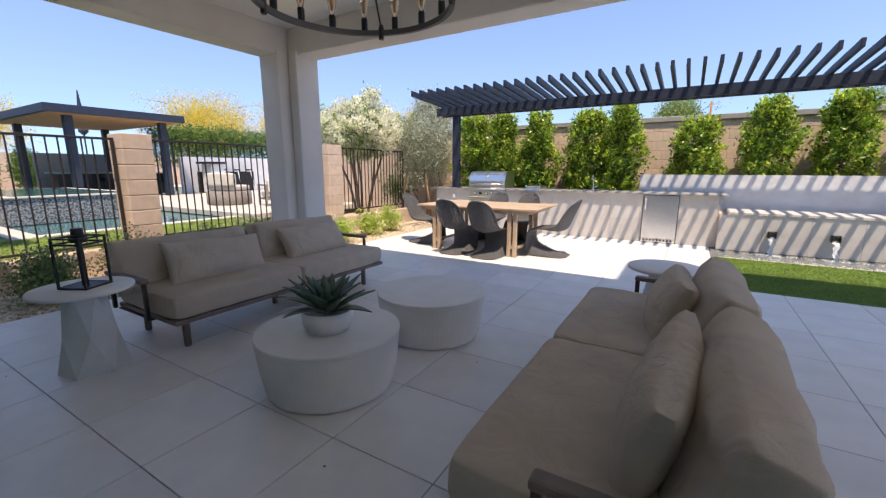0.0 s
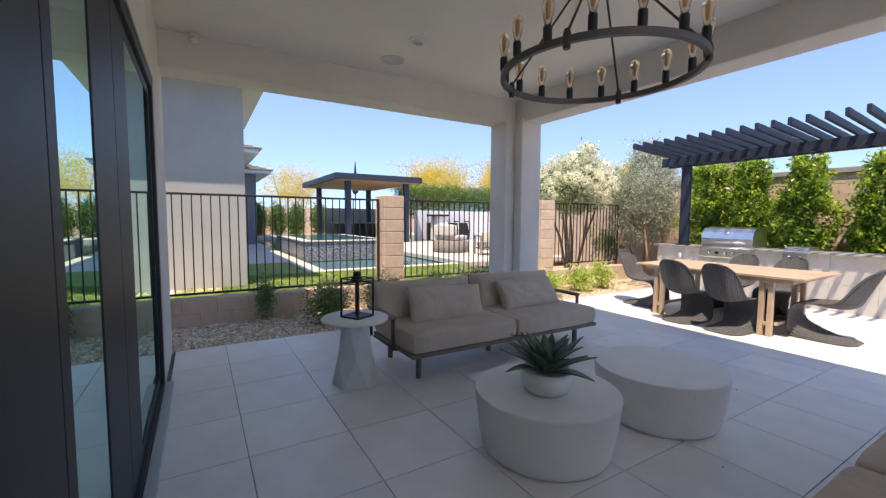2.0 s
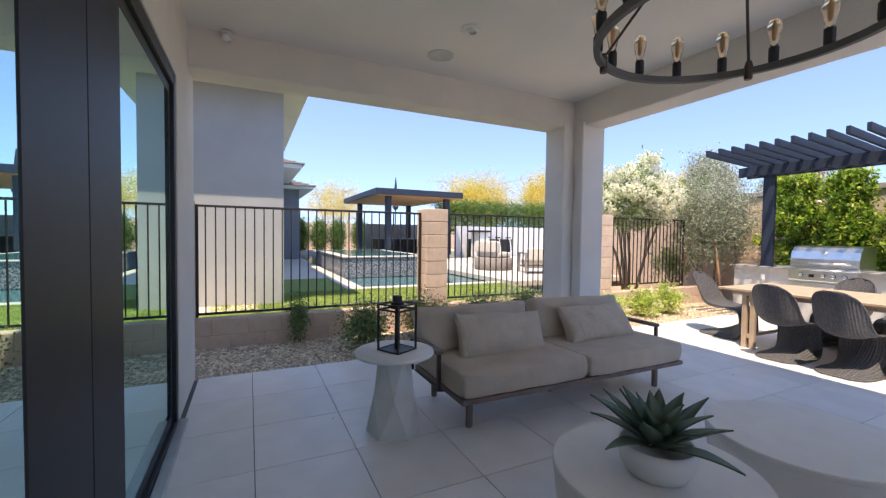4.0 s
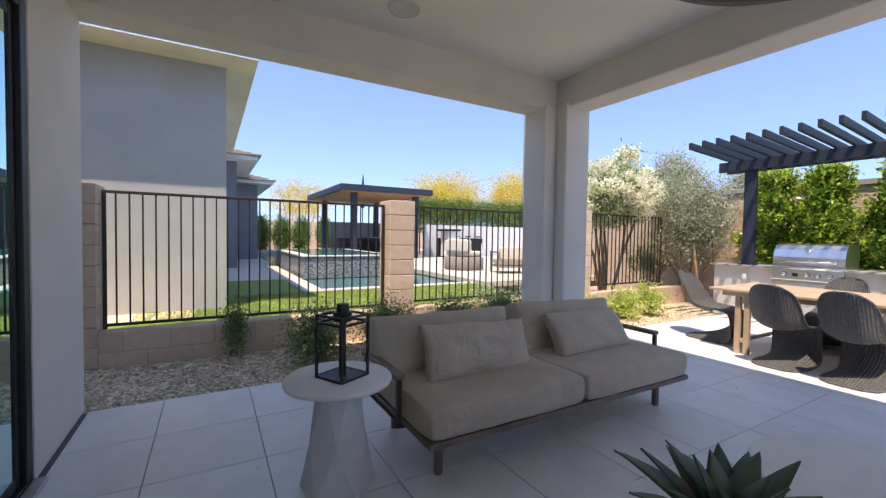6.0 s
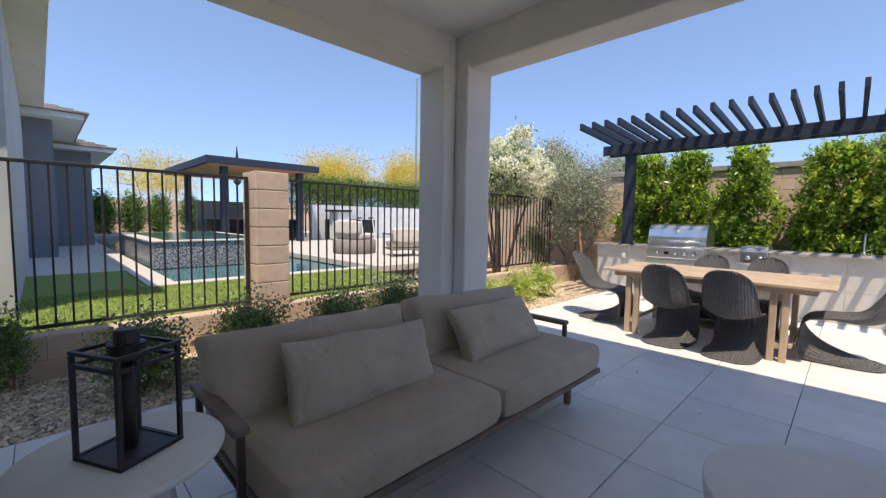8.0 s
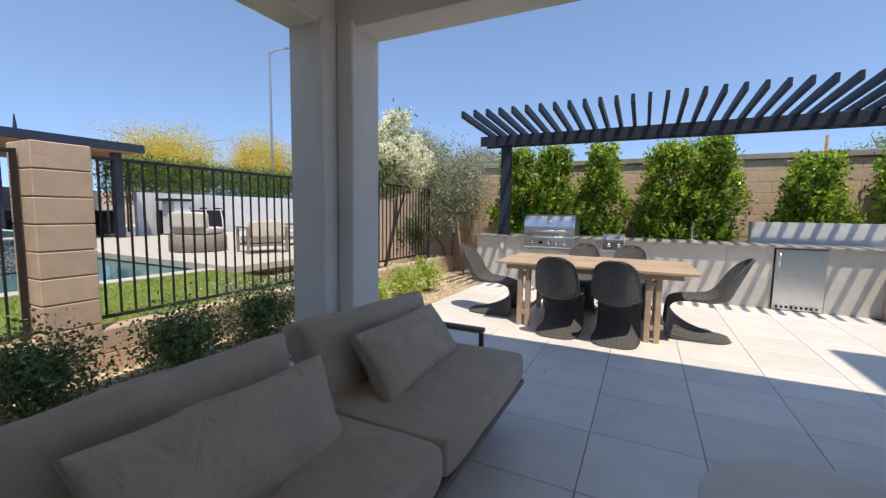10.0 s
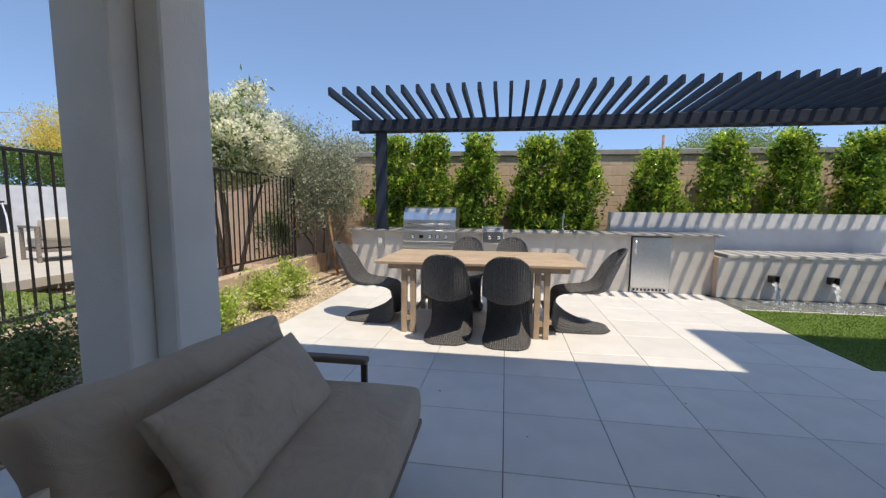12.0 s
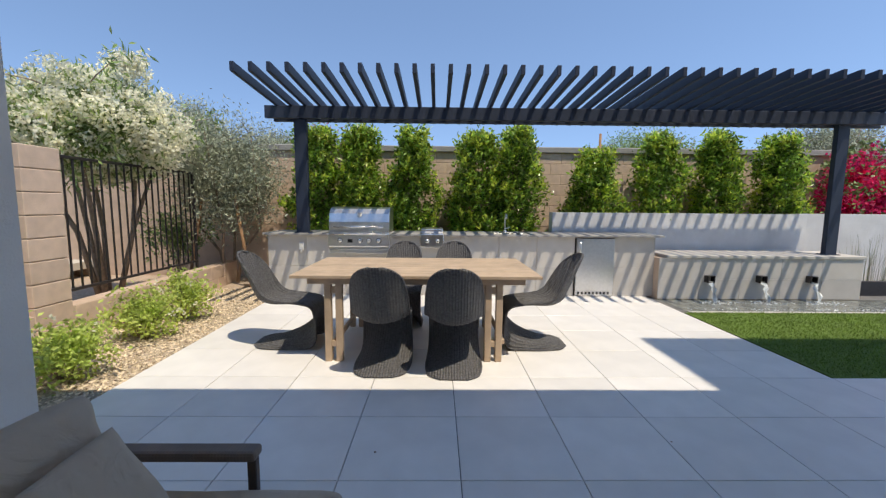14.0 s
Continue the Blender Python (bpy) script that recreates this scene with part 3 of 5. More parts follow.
def facet_table(x, y, turn, r, label):
    t = thing("side_table", (x, y, 0), label, "side table", "concrete side tables", turn)
    bm = bmesh.new()
    low_r = [bm.verts.new((0.20 * math.cos(k * math.pi / 3), 0.20 * math.sin(k * math.pi / 3), 0)) for k in range(6)]
    mid = [bm.verts.new((0.165 * math.cos((k + 0.5) * math.pi / 3), 0.165 * math.sin((k + 0.5) * math.pi / 3), 0.26)) for k in range(6)]
    top = [bm.verts.new((0.115 * math.cos(k * math.pi / 3), 0.115 * math.sin(k * math.pi / 3), 0.548)) for k in range(6)]
    for k in range(6):
        j = (k + 1) % 6
        bm.faces.new((low_r[k], low_r[j], mid[k]))
        bm.faces.new((mid[k], top[j], top[k]))
        bm.faces.new((low_r[j], mid[j], mid[k]))
        bm.faces.new((mid[k], mid[j], top[j]))
    bm.faces.new(list(reversed(low_r)))
    bm.faces.new(top)
    part("faceted_base", bm, M["concrete2"], t)
    part("tabletop", lathe([(r - 0.02, 0.55), (r - 0.004, 0.556), (r, 0.566), (r, 0.574), (r - 0.005, 0.58), (0.1, 0.581)], 56), M["concrete"], t, smooth=True)
    return t


facet_table(-3.21, 0.92, 12, 0.285, "round concrete side table on a faceted base, with a lantern")
facet_table(0.12, 3.60, 40, 0.28, "round concrete side table on a faceted base, behind the sofa")

lan = thing("candle_lantern", (-3.21, 0.94, 0.581), "square black metal candle lantern standing on the side table", "lantern", turn=28)
W, HH, c = 0.095, 0.34, 0.0065
for sx in (-1, 1):
    for sy in (-1, 1):
        part("post", box(sx * W - c, sx * W + c, sy * W - c, sy * W + c, 0.014, HH - 0.012, 0.001), M["black_metal"], lan)
for z0, z1 in ((0.0, 0.013), (HH - 0.05, HH - 0.038), (HH - 0.011, HH)):
    for sg in (-1, 1):
        part("rail", box(-W - c, W + c, sg * W - c, sg * W + c, z0, z1), M["black_metal"], lan)
        part("rail", box(sg * W - c, sg * W + c, -W + c, W - c, z0, z1), M["black_metal"], lan)
part("base_plate", box(-W + c, W - c, -W + c, W - c, 0.002, 0.010), M["black_metal"], lan)
part("candle", lathe([(0.019, 0.011), (0.019, 0.30)], 20), M["black_metal"], lan, smooth=True)
part("cap", lathe([(0.05, 0.301), (0.05, 0.35), (0.035, 0.352), (0.033, 0.39), (0.028, 0.394)], 20), M["black_metal"], lan)
part("cross_bar", box(-W, W, -0.008, 0.008, HH - 0.011, HH - 0.004), M["black_metal"], lan)

# ---- chandelier ----
CX, CY, RZ, RR = -1.414, 1.724, 2.24, 0.524
ch = thing("chandelier", (CX, CY, RZ), "dark metal ring chandelier with bare amber bulbs, unlit", "chandelier")
ring = lathe([(RR - 0.013, -0.016), (RR + 0.013, -0.016), (RR + 0.013, 0.016), (RR - 0.013, 0.016), (RR - 0.013, -0.016)], 96, cap=False)
part("ring", ring, M["ring_metal"], ch, smooth=False)
part("canopy", lathe([(0.075, CEIL - RZ - 0.03), (0.075, CEIL - RZ - 0.002)], 28), M["bronze"], ch)
part("hub", lathe([(0.02, 0.58), (0.045, 0.60), (0.045, 0.63), (0.02, 0.65)], 20), M["bronze"], ch)
part("stem", tube([(0, 0, 0.65), (0, 0, CEIL - RZ - 0.03)], 0.010), M["bronze"], ch)
for k in range(4):
    a = math.radians(24 + 90 * k)
    e = Vector((RR * math.cos(a), RR * math.sin(a), 0.03))
    part("rod", tube([e, (0.03 * math.cos(a), 0.03 * math.sin(a), 0.61)], 0.0065), M["bronze"], ch)
    bm = lathe([(0.016, -0.04), (0.018, -0.03), (0.018, 0.03), (0.012, 0.05)], 12)
    bmesh.ops.translate(bm, vec=(e.x * 1.0, e.y * 1.0, 0), verts=bm.verts[:])
    part("clamp", bm, M["bronze"], ch)
sock = mesh_of(lathe([(0.018, 0.0), (0.021, 0.01), (0.021, 0.070), (0.015, 0.073)], 16), "socket", M["bulb_socket"])
bulb = mesh_of(lathe([(0.014, 0.073), (0.017, 0.085), (0.024, 0.12), (0.030, 0.155), (0.030, 0.175), (0.022, 0.195), (0.005, 0.204)], 18), "bulb", M["bulb"], True)
fila = mesh_of(lathe([(0.004, 0.10), (0.007, 0.12), (0.008, 0.17), (0.003, 0.185)], 8), "filament", M["filament"])
for k in range(16):
    a = 2 * math.pi * (k + 0.6) / 16
    p = (RR * math.cos(a), RR * math.sin(a), 0.0165)
    ob = new("socket", sock)
    ob.parent, ob.location = ch, p
    for nm, me in (("bulb", bulb), ("filament", fila)):
        o2 = new(nm, me)
        o2.parent = ob
        if nm == "bulb":
            o2["label"] = "clear amber glass bulb"

sp = thing("ceiling_speaker", (-4.16, 1.70, CEIL), "flush round ceiling speaker with a pale grille", "speaker")
part("grille", lathe([(0.115, -0.006), (0.125, -0.004), (0.125, -0.001)], 40), M["concrete2"], sp)
part("rim", lathe([(0.126, -0.008), (0.136, -0.006), (0.136, -0.001), (0.126, -0.001), (0.126, -0.008)], 40, cap=False), M["white_plastic"], sp)
for x, y in ((-3.57, 1.72), (0.6, 1.72), (0.6, 0.2)):
    dl = thing("downlight", (x, y, CEIL), "small round recessed ceiling light, off", "ceiling light", "ceiling lights")
    part("trim", lathe([(0.045, -0.03), (0.06, -0.012), (0.092, -0.006), (0.095, -0.001), (0.045, -0.001), (0.045, -0.03)], 32, cap=False), M["white_plastic"], dl)
    part("lens", lathe([(0.044, -0.012), (0.044, -0.002)], 24), M["concrete2"], dl)
sc = thing("security_camera", (-4.60, -0.20, CEIL - 0.05), "small white security camera under the beam", "security camera")
part("mount", box(0.028, 0.06, -0.04, 0.04, -0.04, 0.045, 0.01, 2), M["white_plastic"], sc)
bm = lathe([(0.012, 0), (0.03, 0.005), (0.032, 0.075), (0.028, 0.08)], 20)
bmesh.ops.rotate(bm, cent=(0, 0, 0), matrix=Euler((0, radians(125), 0)).to_matrix(), verts=bm.verts[:])
bmesh.ops.translate(bm, vec=(0.085, 0, -0.02), verts=bm.verts[:])
part("body", bm, M["white_plastic"], sc, smooth=True)


# ---- dining ----
TX0, TX1, TY0, TY1, TZ = -3.80, -1.68, 5.74, 6.92, 0.765
tb = thing("dining_table", (0, 0, 0), "long teak outdoor dining table with double-post legs", "table")
n_pl = 9
for k in range(n_pl):
    a = TY0 + (TY1 - TY0) * k / n_pl
    b_ = TY0 + (TY1 - TY0) * (k + 1) / n_pl
    part("plank", box(TX0, TX1, a + 0.003, b_ - 0.003, TZ - 0.028, TZ, 0.003), M["teak"], tb)
apr = bmesh.new()
for y in (TY0 + 0.06, TY1 - 0.08):
    bm_box(apr, TX0 + 0.13, TX1 - 0.13, y, y + 0.025, TZ - 0.085, TZ - 0.029, 0.003)
for x in (TX0 + 0.13, TX1 - 0.155):
    bm_box(apr, x, x + 0.025, TY0 + 0.086, TY1 - 0.081, TZ - 0.085, TZ - 0.029, 0.003)
part("apron", apr, M["teak"], tb)
for lx in (-3.50, -2.03):
    for ly in (5.83, 6.83):
        sgn = 1 if lx < -3 else -1
        for dx in (0, 0.095 * sgn):
            part("leg", box(lx + dx - 0.029, lx + dx + 0.029, ly - 0.029, ly + 0.029, 0, TZ - 0.0285, 0.005), M["teak"], tb)
        for z in (0.13, 0.60):
            part("rung", box(min(lx, lx + 0.095 * sgn) + 0.0295, max(lx, lx + 0.095 * sgn) - 0.0295, ly - 0.018, ly + 0.018, z, z + 0.055, 0.003), M["teak"], tb)
    part("stretcher", box(lx + 0.03, lx + 0.06, 5.86, 6.80, 0.14, 0.18, 0.003), M["teak"], tb)


def smooth_line(pts, n):
    """Even points on a smooth curve through pts."""
    p = [Vector(q) for q in pts]
    p = [2 * p[0] - p[1]] + p + [2 * p[-1] - p[-2]]
    out = []
    for i in range(1, len(p) - 2):
        for k in range(n):
            t = k / n
            a, b, c_, d = p[i - 1:i + 3]
            out.append(0.5 * ((2 * b) + (c_ - a) * t + (2 * a - 5 * b + 4 * c_ - d) * t * t + (3 * b - a - 3 * c_ + d) * t ** 3))
    out.append(p[-2])
    return out


# middle line of the chair (y, z), its edge line (y, z), and half the width
CHAIR = [(-0.500, 0.902, -0.482, 0.894, 0.05), (-0.496, 0.885, -0.455, 0.866, 0.125), (-0.470, 0.82, -0.385, 0.800, 0.187), (-0.420, 0.70, -0.305, 0.685, 0.215),
         (-0.365, 0.57, -0.240, 0.570, 0.224), (-0.310, 0.455, -0.195, 0.510, 0.230), (-0.20, 0.405, -0.13, 0.470, 0.232), (-0.05, 0.405, -0.02, 0.452, 0.230), (0.11, 0.425, 0.11, 0.44, 0.224),
         (0.215, 0.420, 0.215, 0.413, 0.218), (0.26, 0.385, 0.26, 0.35, 0.216), (0.25, 0.315, 0.275, 0.22, 0.216), (0.19, 0.235, 0.275, 0.10, 0.220),
         (0.09, 0.160, 0.22, 0.026, 0.226), (-0.05, 0.098, 0.08, 0.013, 0.230), (-0.19, 0.052, -0.10, 0.013, 0.228), (-0.30, 0.018, -0.26, 0.013, 0.195), (-0.345, 0.013, -0.34, 0.013, 0.10)]


def chair_mesh():
    mid = smooth_line([(r[0], r[1], r[4]) for r in CHAIR], 5)
    edge = smooth_line([(r[2], r[3], 0) for r in CHAIR], 5)
    bm = bmesh.new()
    m = 23
    th = 0.0065
    grid = []
    for c, e in zip(mid, edge):
        row = []
        for k in range(m):
            u = -1 + 2 * k / (m - 1)
            b = abs(u) ** 2.1
            row.append(Vector((u * c.z, c.x + (e.x - c.x) * b, max(0.013, c.y + (e.y - c.y) * b))))
        grid.append(row)
    n = len(grid)
    tops, bots = [], []
    for i in range(n):
        rt, rb = [], []
        for k in range(m):
            du = grid[i][min(k + 1, m - 1)] - grid[i][max(k - 1, 0)]
            dv = grid[min(i + 1, n - 1)][k] - grid[max(i - 1, 0)][k]
            nr = du.cross(dv)
            nr = nr.normalized() if nr.length > 1e-9 else Vector((0, 0, 1))
            ridge = 0.0018 * (-1) ** k
            up, dn = grid[i][k] - nr * (th + ridge), grid[i][k] + nr * (th + ridge)
            up.z, dn.z = max(up.z, 0.004), max(dn.z, 0.002)
            rt.append(bm.verts.new(up))
            rb.append(bm.verts.new(dn))
        tops.append(rt)
        bots.append(rb)
    for a, b in zip(tops, tops[1:]):
        for k in range(m - 1):
            bm.faces.new((a[k], a[k + 1], b[k + 1], b[k]))
    for a, b in zip(bots, bots[1:]):
        for k in range(m - 1):
            bm.faces.new((a[k], b[k], b[k + 1], a[k + 1]))
    for i in range(n - 1):
        bm.faces.new((tops[i][0], tops[i + 1][0], bots[i + 1][0], bots[i][0]))
        bm.faces.new((tops[i][-1], bots[i][-1], bots[i + 1][-1], tops[i + 1][-1]))
    for k in range(m - 1):
        bm.faces.new((tops[0][k], bots[0][k], bots[0][k + 1], tops[0][k + 1]))
        bm.faces.new((tops[-1][k], tops[-1][k + 1], bots[-1][k + 1], bots[-1][k]))
    bmesh.ops.recalc_face_normals(bm, faces=bm.faces[:])
    rims = [[grid[i][k] for i in range(n)] for k in (0, m - 1)]
    return bm, rims, 0


def weave(m):
    """Ribs along the chair crossed by fine cords."""
    nt = m.node_tree
    tc = nt.nodes.new("ShaderNodeTexCoord")
    hs = []
    for d, s in (("X", 14), ("Z", 32), ("Y", 32)):
        w = nt.nodes.new("ShaderNodeTexWave")
        w.bands_direction = d
        w.inputs["Scale"].default_value = s
        w.inputs["Distortion"].default_value = 0.8
        nt.links.new(tc.outputs["Object"], w.inputs["Vector"])
        hs.append(w.outputs["Fac"])
    add = nt.nodes.new("ShaderNodeMath")
    add.operation = "ADD"
    nt.links.new(hs[0], add.inputs[0])
    mul = nt.nodes.new("ShaderNodeMath")
    mul.operation = "MULTIPLY"
    nt.links.new(hs[1], mul.inputs[0])
    nt.links.new(hs[2], mul.inputs[1])
    nt.links.new(mul.outputs[0], add.inputs[1])
    bp = nt.nodes.new("ShaderNodeBump")
    bp.inputs["Strength"].default_value, bp.inputs["Distance"].default_value = 1.0, 0.008
    nt.links.new(add.outputs[0], bp.inputs["Height"])
    nt.links.new(bp.outputs["Normal"], nt.nodes["Principled BSDF"].inputs["Normal"])


weave(M["wicker"])
chair = thing("dining_chair", (-3.02, 5.80, 0), "dark grey woven S-shaped cantilever dining chair", "chair", "chairs round the dining table")
cb, rims, _ = chair_mesh()
part("shell", cb, M["wicker"], chair, smooth=True)
for r in rims:
    part("rim", tube(r, 0.0115, 8), M["wicker"], chair, smooth=True)
for x, y, turn in ((-2.42, 5.76, -2), (-2.97, 7.0, 180), (-2.37, 7.02, 178), (-3.97, 6.30, -90), (-1.66, 6.30, 90)):
    copy_thing(chair, pose(x, y, 0, 0, 0, turn))

# ---- outdoor kitchen ----
KY = 8.43
kit = structure("kitchen_island", box(-5.08, 0.69, KY + 0.02, 9.1, 0, 0.899), M["mortar"], "long outdoor kitchen counter clad in grey-beige panels", "counter")
structure("countertop", box(-5.13, 0.80, KY - 0.075, 9.13, 0.900, 0.93, 0.004), M["counter"], "grey stone countertop of the outdoor kitchen", "countertop")

grill = thing("built_in_grill", (-3.715, KY - 0.045, 0), "stainless steel built-in gas grill with a closed lid", "grill")
part("body", box(-0.44, 0.44, -0.004, 0.55, 0.65, 0.965, 0.006), M["steel"], grill)
part("control_panel", box(-0.445, 0.445, -0.07, -0.006, 0.735, 0.935, 0.012, 2), M["steel"], grill)
part("drip_tray", box(-0.44, 0.44, -0.045, -0.008, 0.64, 0.70, 0.006), M["steel"], grill)
lid = bmesh.new()
pts = [(-0.02, 0.97), (-0.015, 1.10), (0.02, 1.22), (0.09, 1.29), (0.20, 1.315), (0.48, 1.315), (0.55, 1.25), (0.55, 0.97)]
la = [lid.verts.new((-0.44, y, z)) for y, z in pts]
lb = [lid.verts.new((0.44, y, z)) for y, z in pts]
for k in range(len(pts)):
    j = (k + 1) % len(pts)
    lid.faces.new((la[k], lb[k], lb[j], la[j]))
lid.faces.new(list(reversed(la)))
lid.faces.new(lb)
bmesh.ops.recalc_face_normals(lid, faces=lid.faces[:])
lid_ob = part("lid", lid, M["steel"], grill)
part("lid_handle", tube([(-0.36, -0.075, 1.03), (0.36, -0.075, 1.03)], 0.014, 12), M["steel"], lid_ob, smooth=True)
for x in (-0.33, 0.33):
    part("handle_bracket", tube([(x, -0.075, 1.03), (x, -0.012, 1.03)], 0.010, 8), M["steel"], lid_ob, smooth=True)
bm = lathe([(0.032, 0), (0.036, 0.006), (0.036, 0.012), (0.03, 0.016)], 24)
bmesh.ops.rotate(bm, cent=(0, 0, 0), matrix=Euler((radians(65), 0, 0)).to_matrix(), verts=bm.verts[:])
bmesh.ops.translate(bm, vec=(0, 0.012, 1.20), verts=bm.verts[:])
part("thermometer", bm, M["white_plastic"], lid_ob)


def knob(parent, x, z):
    bm = lathe([(0.03, 0), (0.03, 0.012), (0.022, 0.016), (0.020, 0.04), (0.015, 0.043)], 20)
    bmesh.ops.rotate(bm, cent=(0, 0, 0), matrix=Euler((radians(90), 0, 0)).to_matrix(), verts=bm.verts[:])
    bmesh.ops.translate(bm, vec=(x, -0.071, z), verts=bm.verts[:])
    part("knob", bm, M["steel"], parent)
    bz = lathe([(0.037, 0), (0.037, 0.003), (0.031, 0.004)], 24)
    bmesh.ops.rotate(bz, cent=(0, 0, 0), matrix=Euler((radians(90), 0, 0)).to_matrix(), verts=bz.verts[:])
    bmesh.ops.translate(bz, vec=(x, -0.0701, z), verts=bz.verts[:])
    part("bezel", bz, M["steel_dark"], parent)


for x in (-0.27, 0.02, 0.15, 0.29):
    knob(grill, x, 0.83)
part("display", box(-0.16, -0.09, -0.0735, -0.0705, 0.80, 0.85), M["steel_dark"], grill)
part("rail_bar", tube([(-0.42, -0.10, 0.925), (0.42, -0.10, 0.925)], 0.010, 10), M["steel"], grill, smooth=True)

sb = thing("side_burner", (-2.65, KY - 0.045, 0), "stainless steel side burner beside the grill", "burner")
part("body", box(-0.17, 0.17, -0.004, 0.50, 0.72, 0.955, 0.006), M["steel"], sb)
part("control_panel", box(-0.175, 0.175, -0.07, -0.006, 0.735, 0.935, 0.012, 2), M["steel"], sb)
part("cover", box(-0.165, 0.165, 0.02, 0.48, 0.956, 1.0, 0.012, 2), M["steel"], sb)
for x in (-0.065, 0.085):
    knob(sb, x, 0.83)

fr = thing("beverage_fridge", (-0.207, KY, 0), "stainless steel outdoor fridge set into the counter", "fridge")
part("cabinet", box(-0.293, 0.293, 0.0, 0.55, 0.012, 0.884), M["steel_dark"], fr)
part("door", box(-0.284, 0.284, -0.045, -0.002, 0.085, 0.878, 0.006, 2), M["steel"], fr)
part("handle", tube([(-0.245, -0.09, 0.62), (-0.245, -0.09, 0.83)], 0.011, 10), M["steel"], fr, smooth=True)
for z in (0.63, 0.82):
    part("handle_bracket", tube([(-0.245, -0.09, z), (-0.245, -0.046, z)], 0.008, 8), M["steel"], fr)
part("kick_plate", box(-0.284, 0.284, -0.03, -0.002, 0.012, 0.080, 0.003), M["steel"], fr)
for k in range(9):
    part("vent_slot", box(-0.245 + 0.056 * k, -0.215 + 0.056 * k, -0.0335, -0.0305, 0.035, 0.07), M["steel_dark"], fr)

fa = thing("sink_faucet", (-1.50, 8.83, 0.93), "curved chrome sink faucet on the countertop", "faucet")
part("spout", tube(smooth_line([(0, 0, 0), (0, 0, 0.20), (0, -0.02, 0.27), (0, -0.08, 0.30), (0, -0.14, 0.27), (0, -0.155, 0.22)], 5), 0.011, 10), M["steel"], fa, smooth=True)
part("base", lathe([(0.028, 0), (0.026, 0.03), (0.014, 0.04)], 18), M["steel"], fa)
part("lever", tube([(0.02, 0, 0.06), (0.08, 0, 0.085)], 0.006, 8), M["steel"], fa)
snk = thing("drop_in_sink", (-1.50, 8.64, 0.93), "small stainless steel sink rim in the countertop", "sink")
bm = bmesh.new()
for a in ((-0.22, 0.22, -0.17, -0.14), (-0.22, 0.22, 0.11, 0.14), (-0.22, -0.19, -0.139, 0.109), (0.19, 0.22, -0.139, 0.109)):
    bm_box(bm, *a, 0.001, 0.009, 0.002)
part("rim", bm, M["steel"], snk)
# flat black sheet stands for the shaded hollow of the sink
part("basin", box(-0.19, 0.19, -0.139, 0.109, 0.001, 0.0035), M["steel_dark"], snk)
ou = thing("outlet_box", (-4.58, KY - 0.004, 0.73), "weatherproof outlet cover on the counter front", "outlet")
part("cover", box(-0.035, 0.035, -0.03, 0.0, -0.06, 0.06, 0.012, 2), M["white_plastic"], ou)
part("plug", box(-0.018, 0.018, -0.05, -0.031, -0.09, -0.03, 0.008), M["steel"], ou)

# ---- fountain ----
FY = 8.28
ft = structure("fountain_wall", box(0.705, 3.75, FY + 0.02, 8.95, -0.05, 0.608), M["mortar"], "low grey-beige clad fountain wall with three water spouts", "fountain wall")
structure("fountain_cap", box(0.81, 3.78, FY - 0.02, 9.0, 0.609, 0.65, 0.004), M["cladding"], "stone cap of the fountain wall", "wall cap")
structure("fountain_basin", box(0.72, 6.6, 7.50, 7.55, -0.05, 0.004, 0.002), M["cladding"], "stone kerb of the fountain trough", "kerb")
structure("fountain_water", box(0.72, 6.6, 7.551, FY + 0.02, -0.05, -0.008), M["clear_water"], "shallow rippled water in the fountain trough", "water")
structure("raised_wall", box(-0.66, 3.62, 9.14, 9.34, 0, 1.25), M["white_wall"], "pale grey stucco planter wall behind the counter", "wall")
structure("raised_wall_return", box(3.64, 12, 9.30, 9.5, 0, 1.26), M["white_wall"], "pale stucco garden wall", "wall")
for k, x in enumerate((1.44, 2.21, 2.96)):
    so = thing("water_spout", (x, FY, 0.31), "square black metal scupper pouring water", "water spout", "fountain spouts")
    bm = bmesh.new()
    for a in ((-0.055, 0.055, -0.085, 0.02, 0.042, 0.05), (-0.055, 0.055, -0.085, 0.02, -0.05, -0.042), (-0.055, -0.047, -0.085, 0.02, -0.0415, 0.0415), (0.047, 0.055, -0.085, 0.02, -0.0415, 0.0415)):
        bm_box(bm, *a)
    part("scupper", bm, M["black_metal"], so)
    st = bmesh.new()
    rows = []
    for i in range(15):
        s = i / 14
        y, z = -0.05 - 0.16 * s, -0.035 - 0.30 * s * s
        w = 0.038 + 0.012 * math.sin(i * 1.7 + k) - 0.012 * s
        rows.append([st.verts.new((u * w + 0.012 * math.sin(i * 0.9 + k * 2), y + 0.012 * math.cos(u * 3 + i + k), z)) for u in (-1, -0.5, 0, 0.5, 1)])
    for a, b in zip(rows, rows[1:]):
        for q in range(4):
            st.faces.new((a[q], a[q + 1], b[q + 1], b[q]))
    bmesh.ops.solidify(st, geom=st.faces[:], thickness=0.008)
    part("water_stream", st, M["foam"], so, "clear stream of falling water", smooth=True)
rngw = np.random.default_rng(8)
fo = []
for x in (1.44, 2.21, 2.96):
    q = rngw.normal(size=(150, 2)) * (0.16, 0.05)
    for a, b in q:
        fo.append((x + 0.03 + a, max(7.64, min(FY - 0.05, 8.04 + b)), -0.006 + abs(rngw.normal()) * 0.010))
q = rngw.uniform(size=(220, 2))
fo += [(0.75 + a * 3.2, 7.62 + 0.12 * b, -0.007) for a, b in q]
tagged(new("foam", leaf_mesh("foam", fo, 0.026, 0.014, M["foam"], 4, 0.2, 0.2)), "white splashes on the trough water", "splash", kind="stuff")

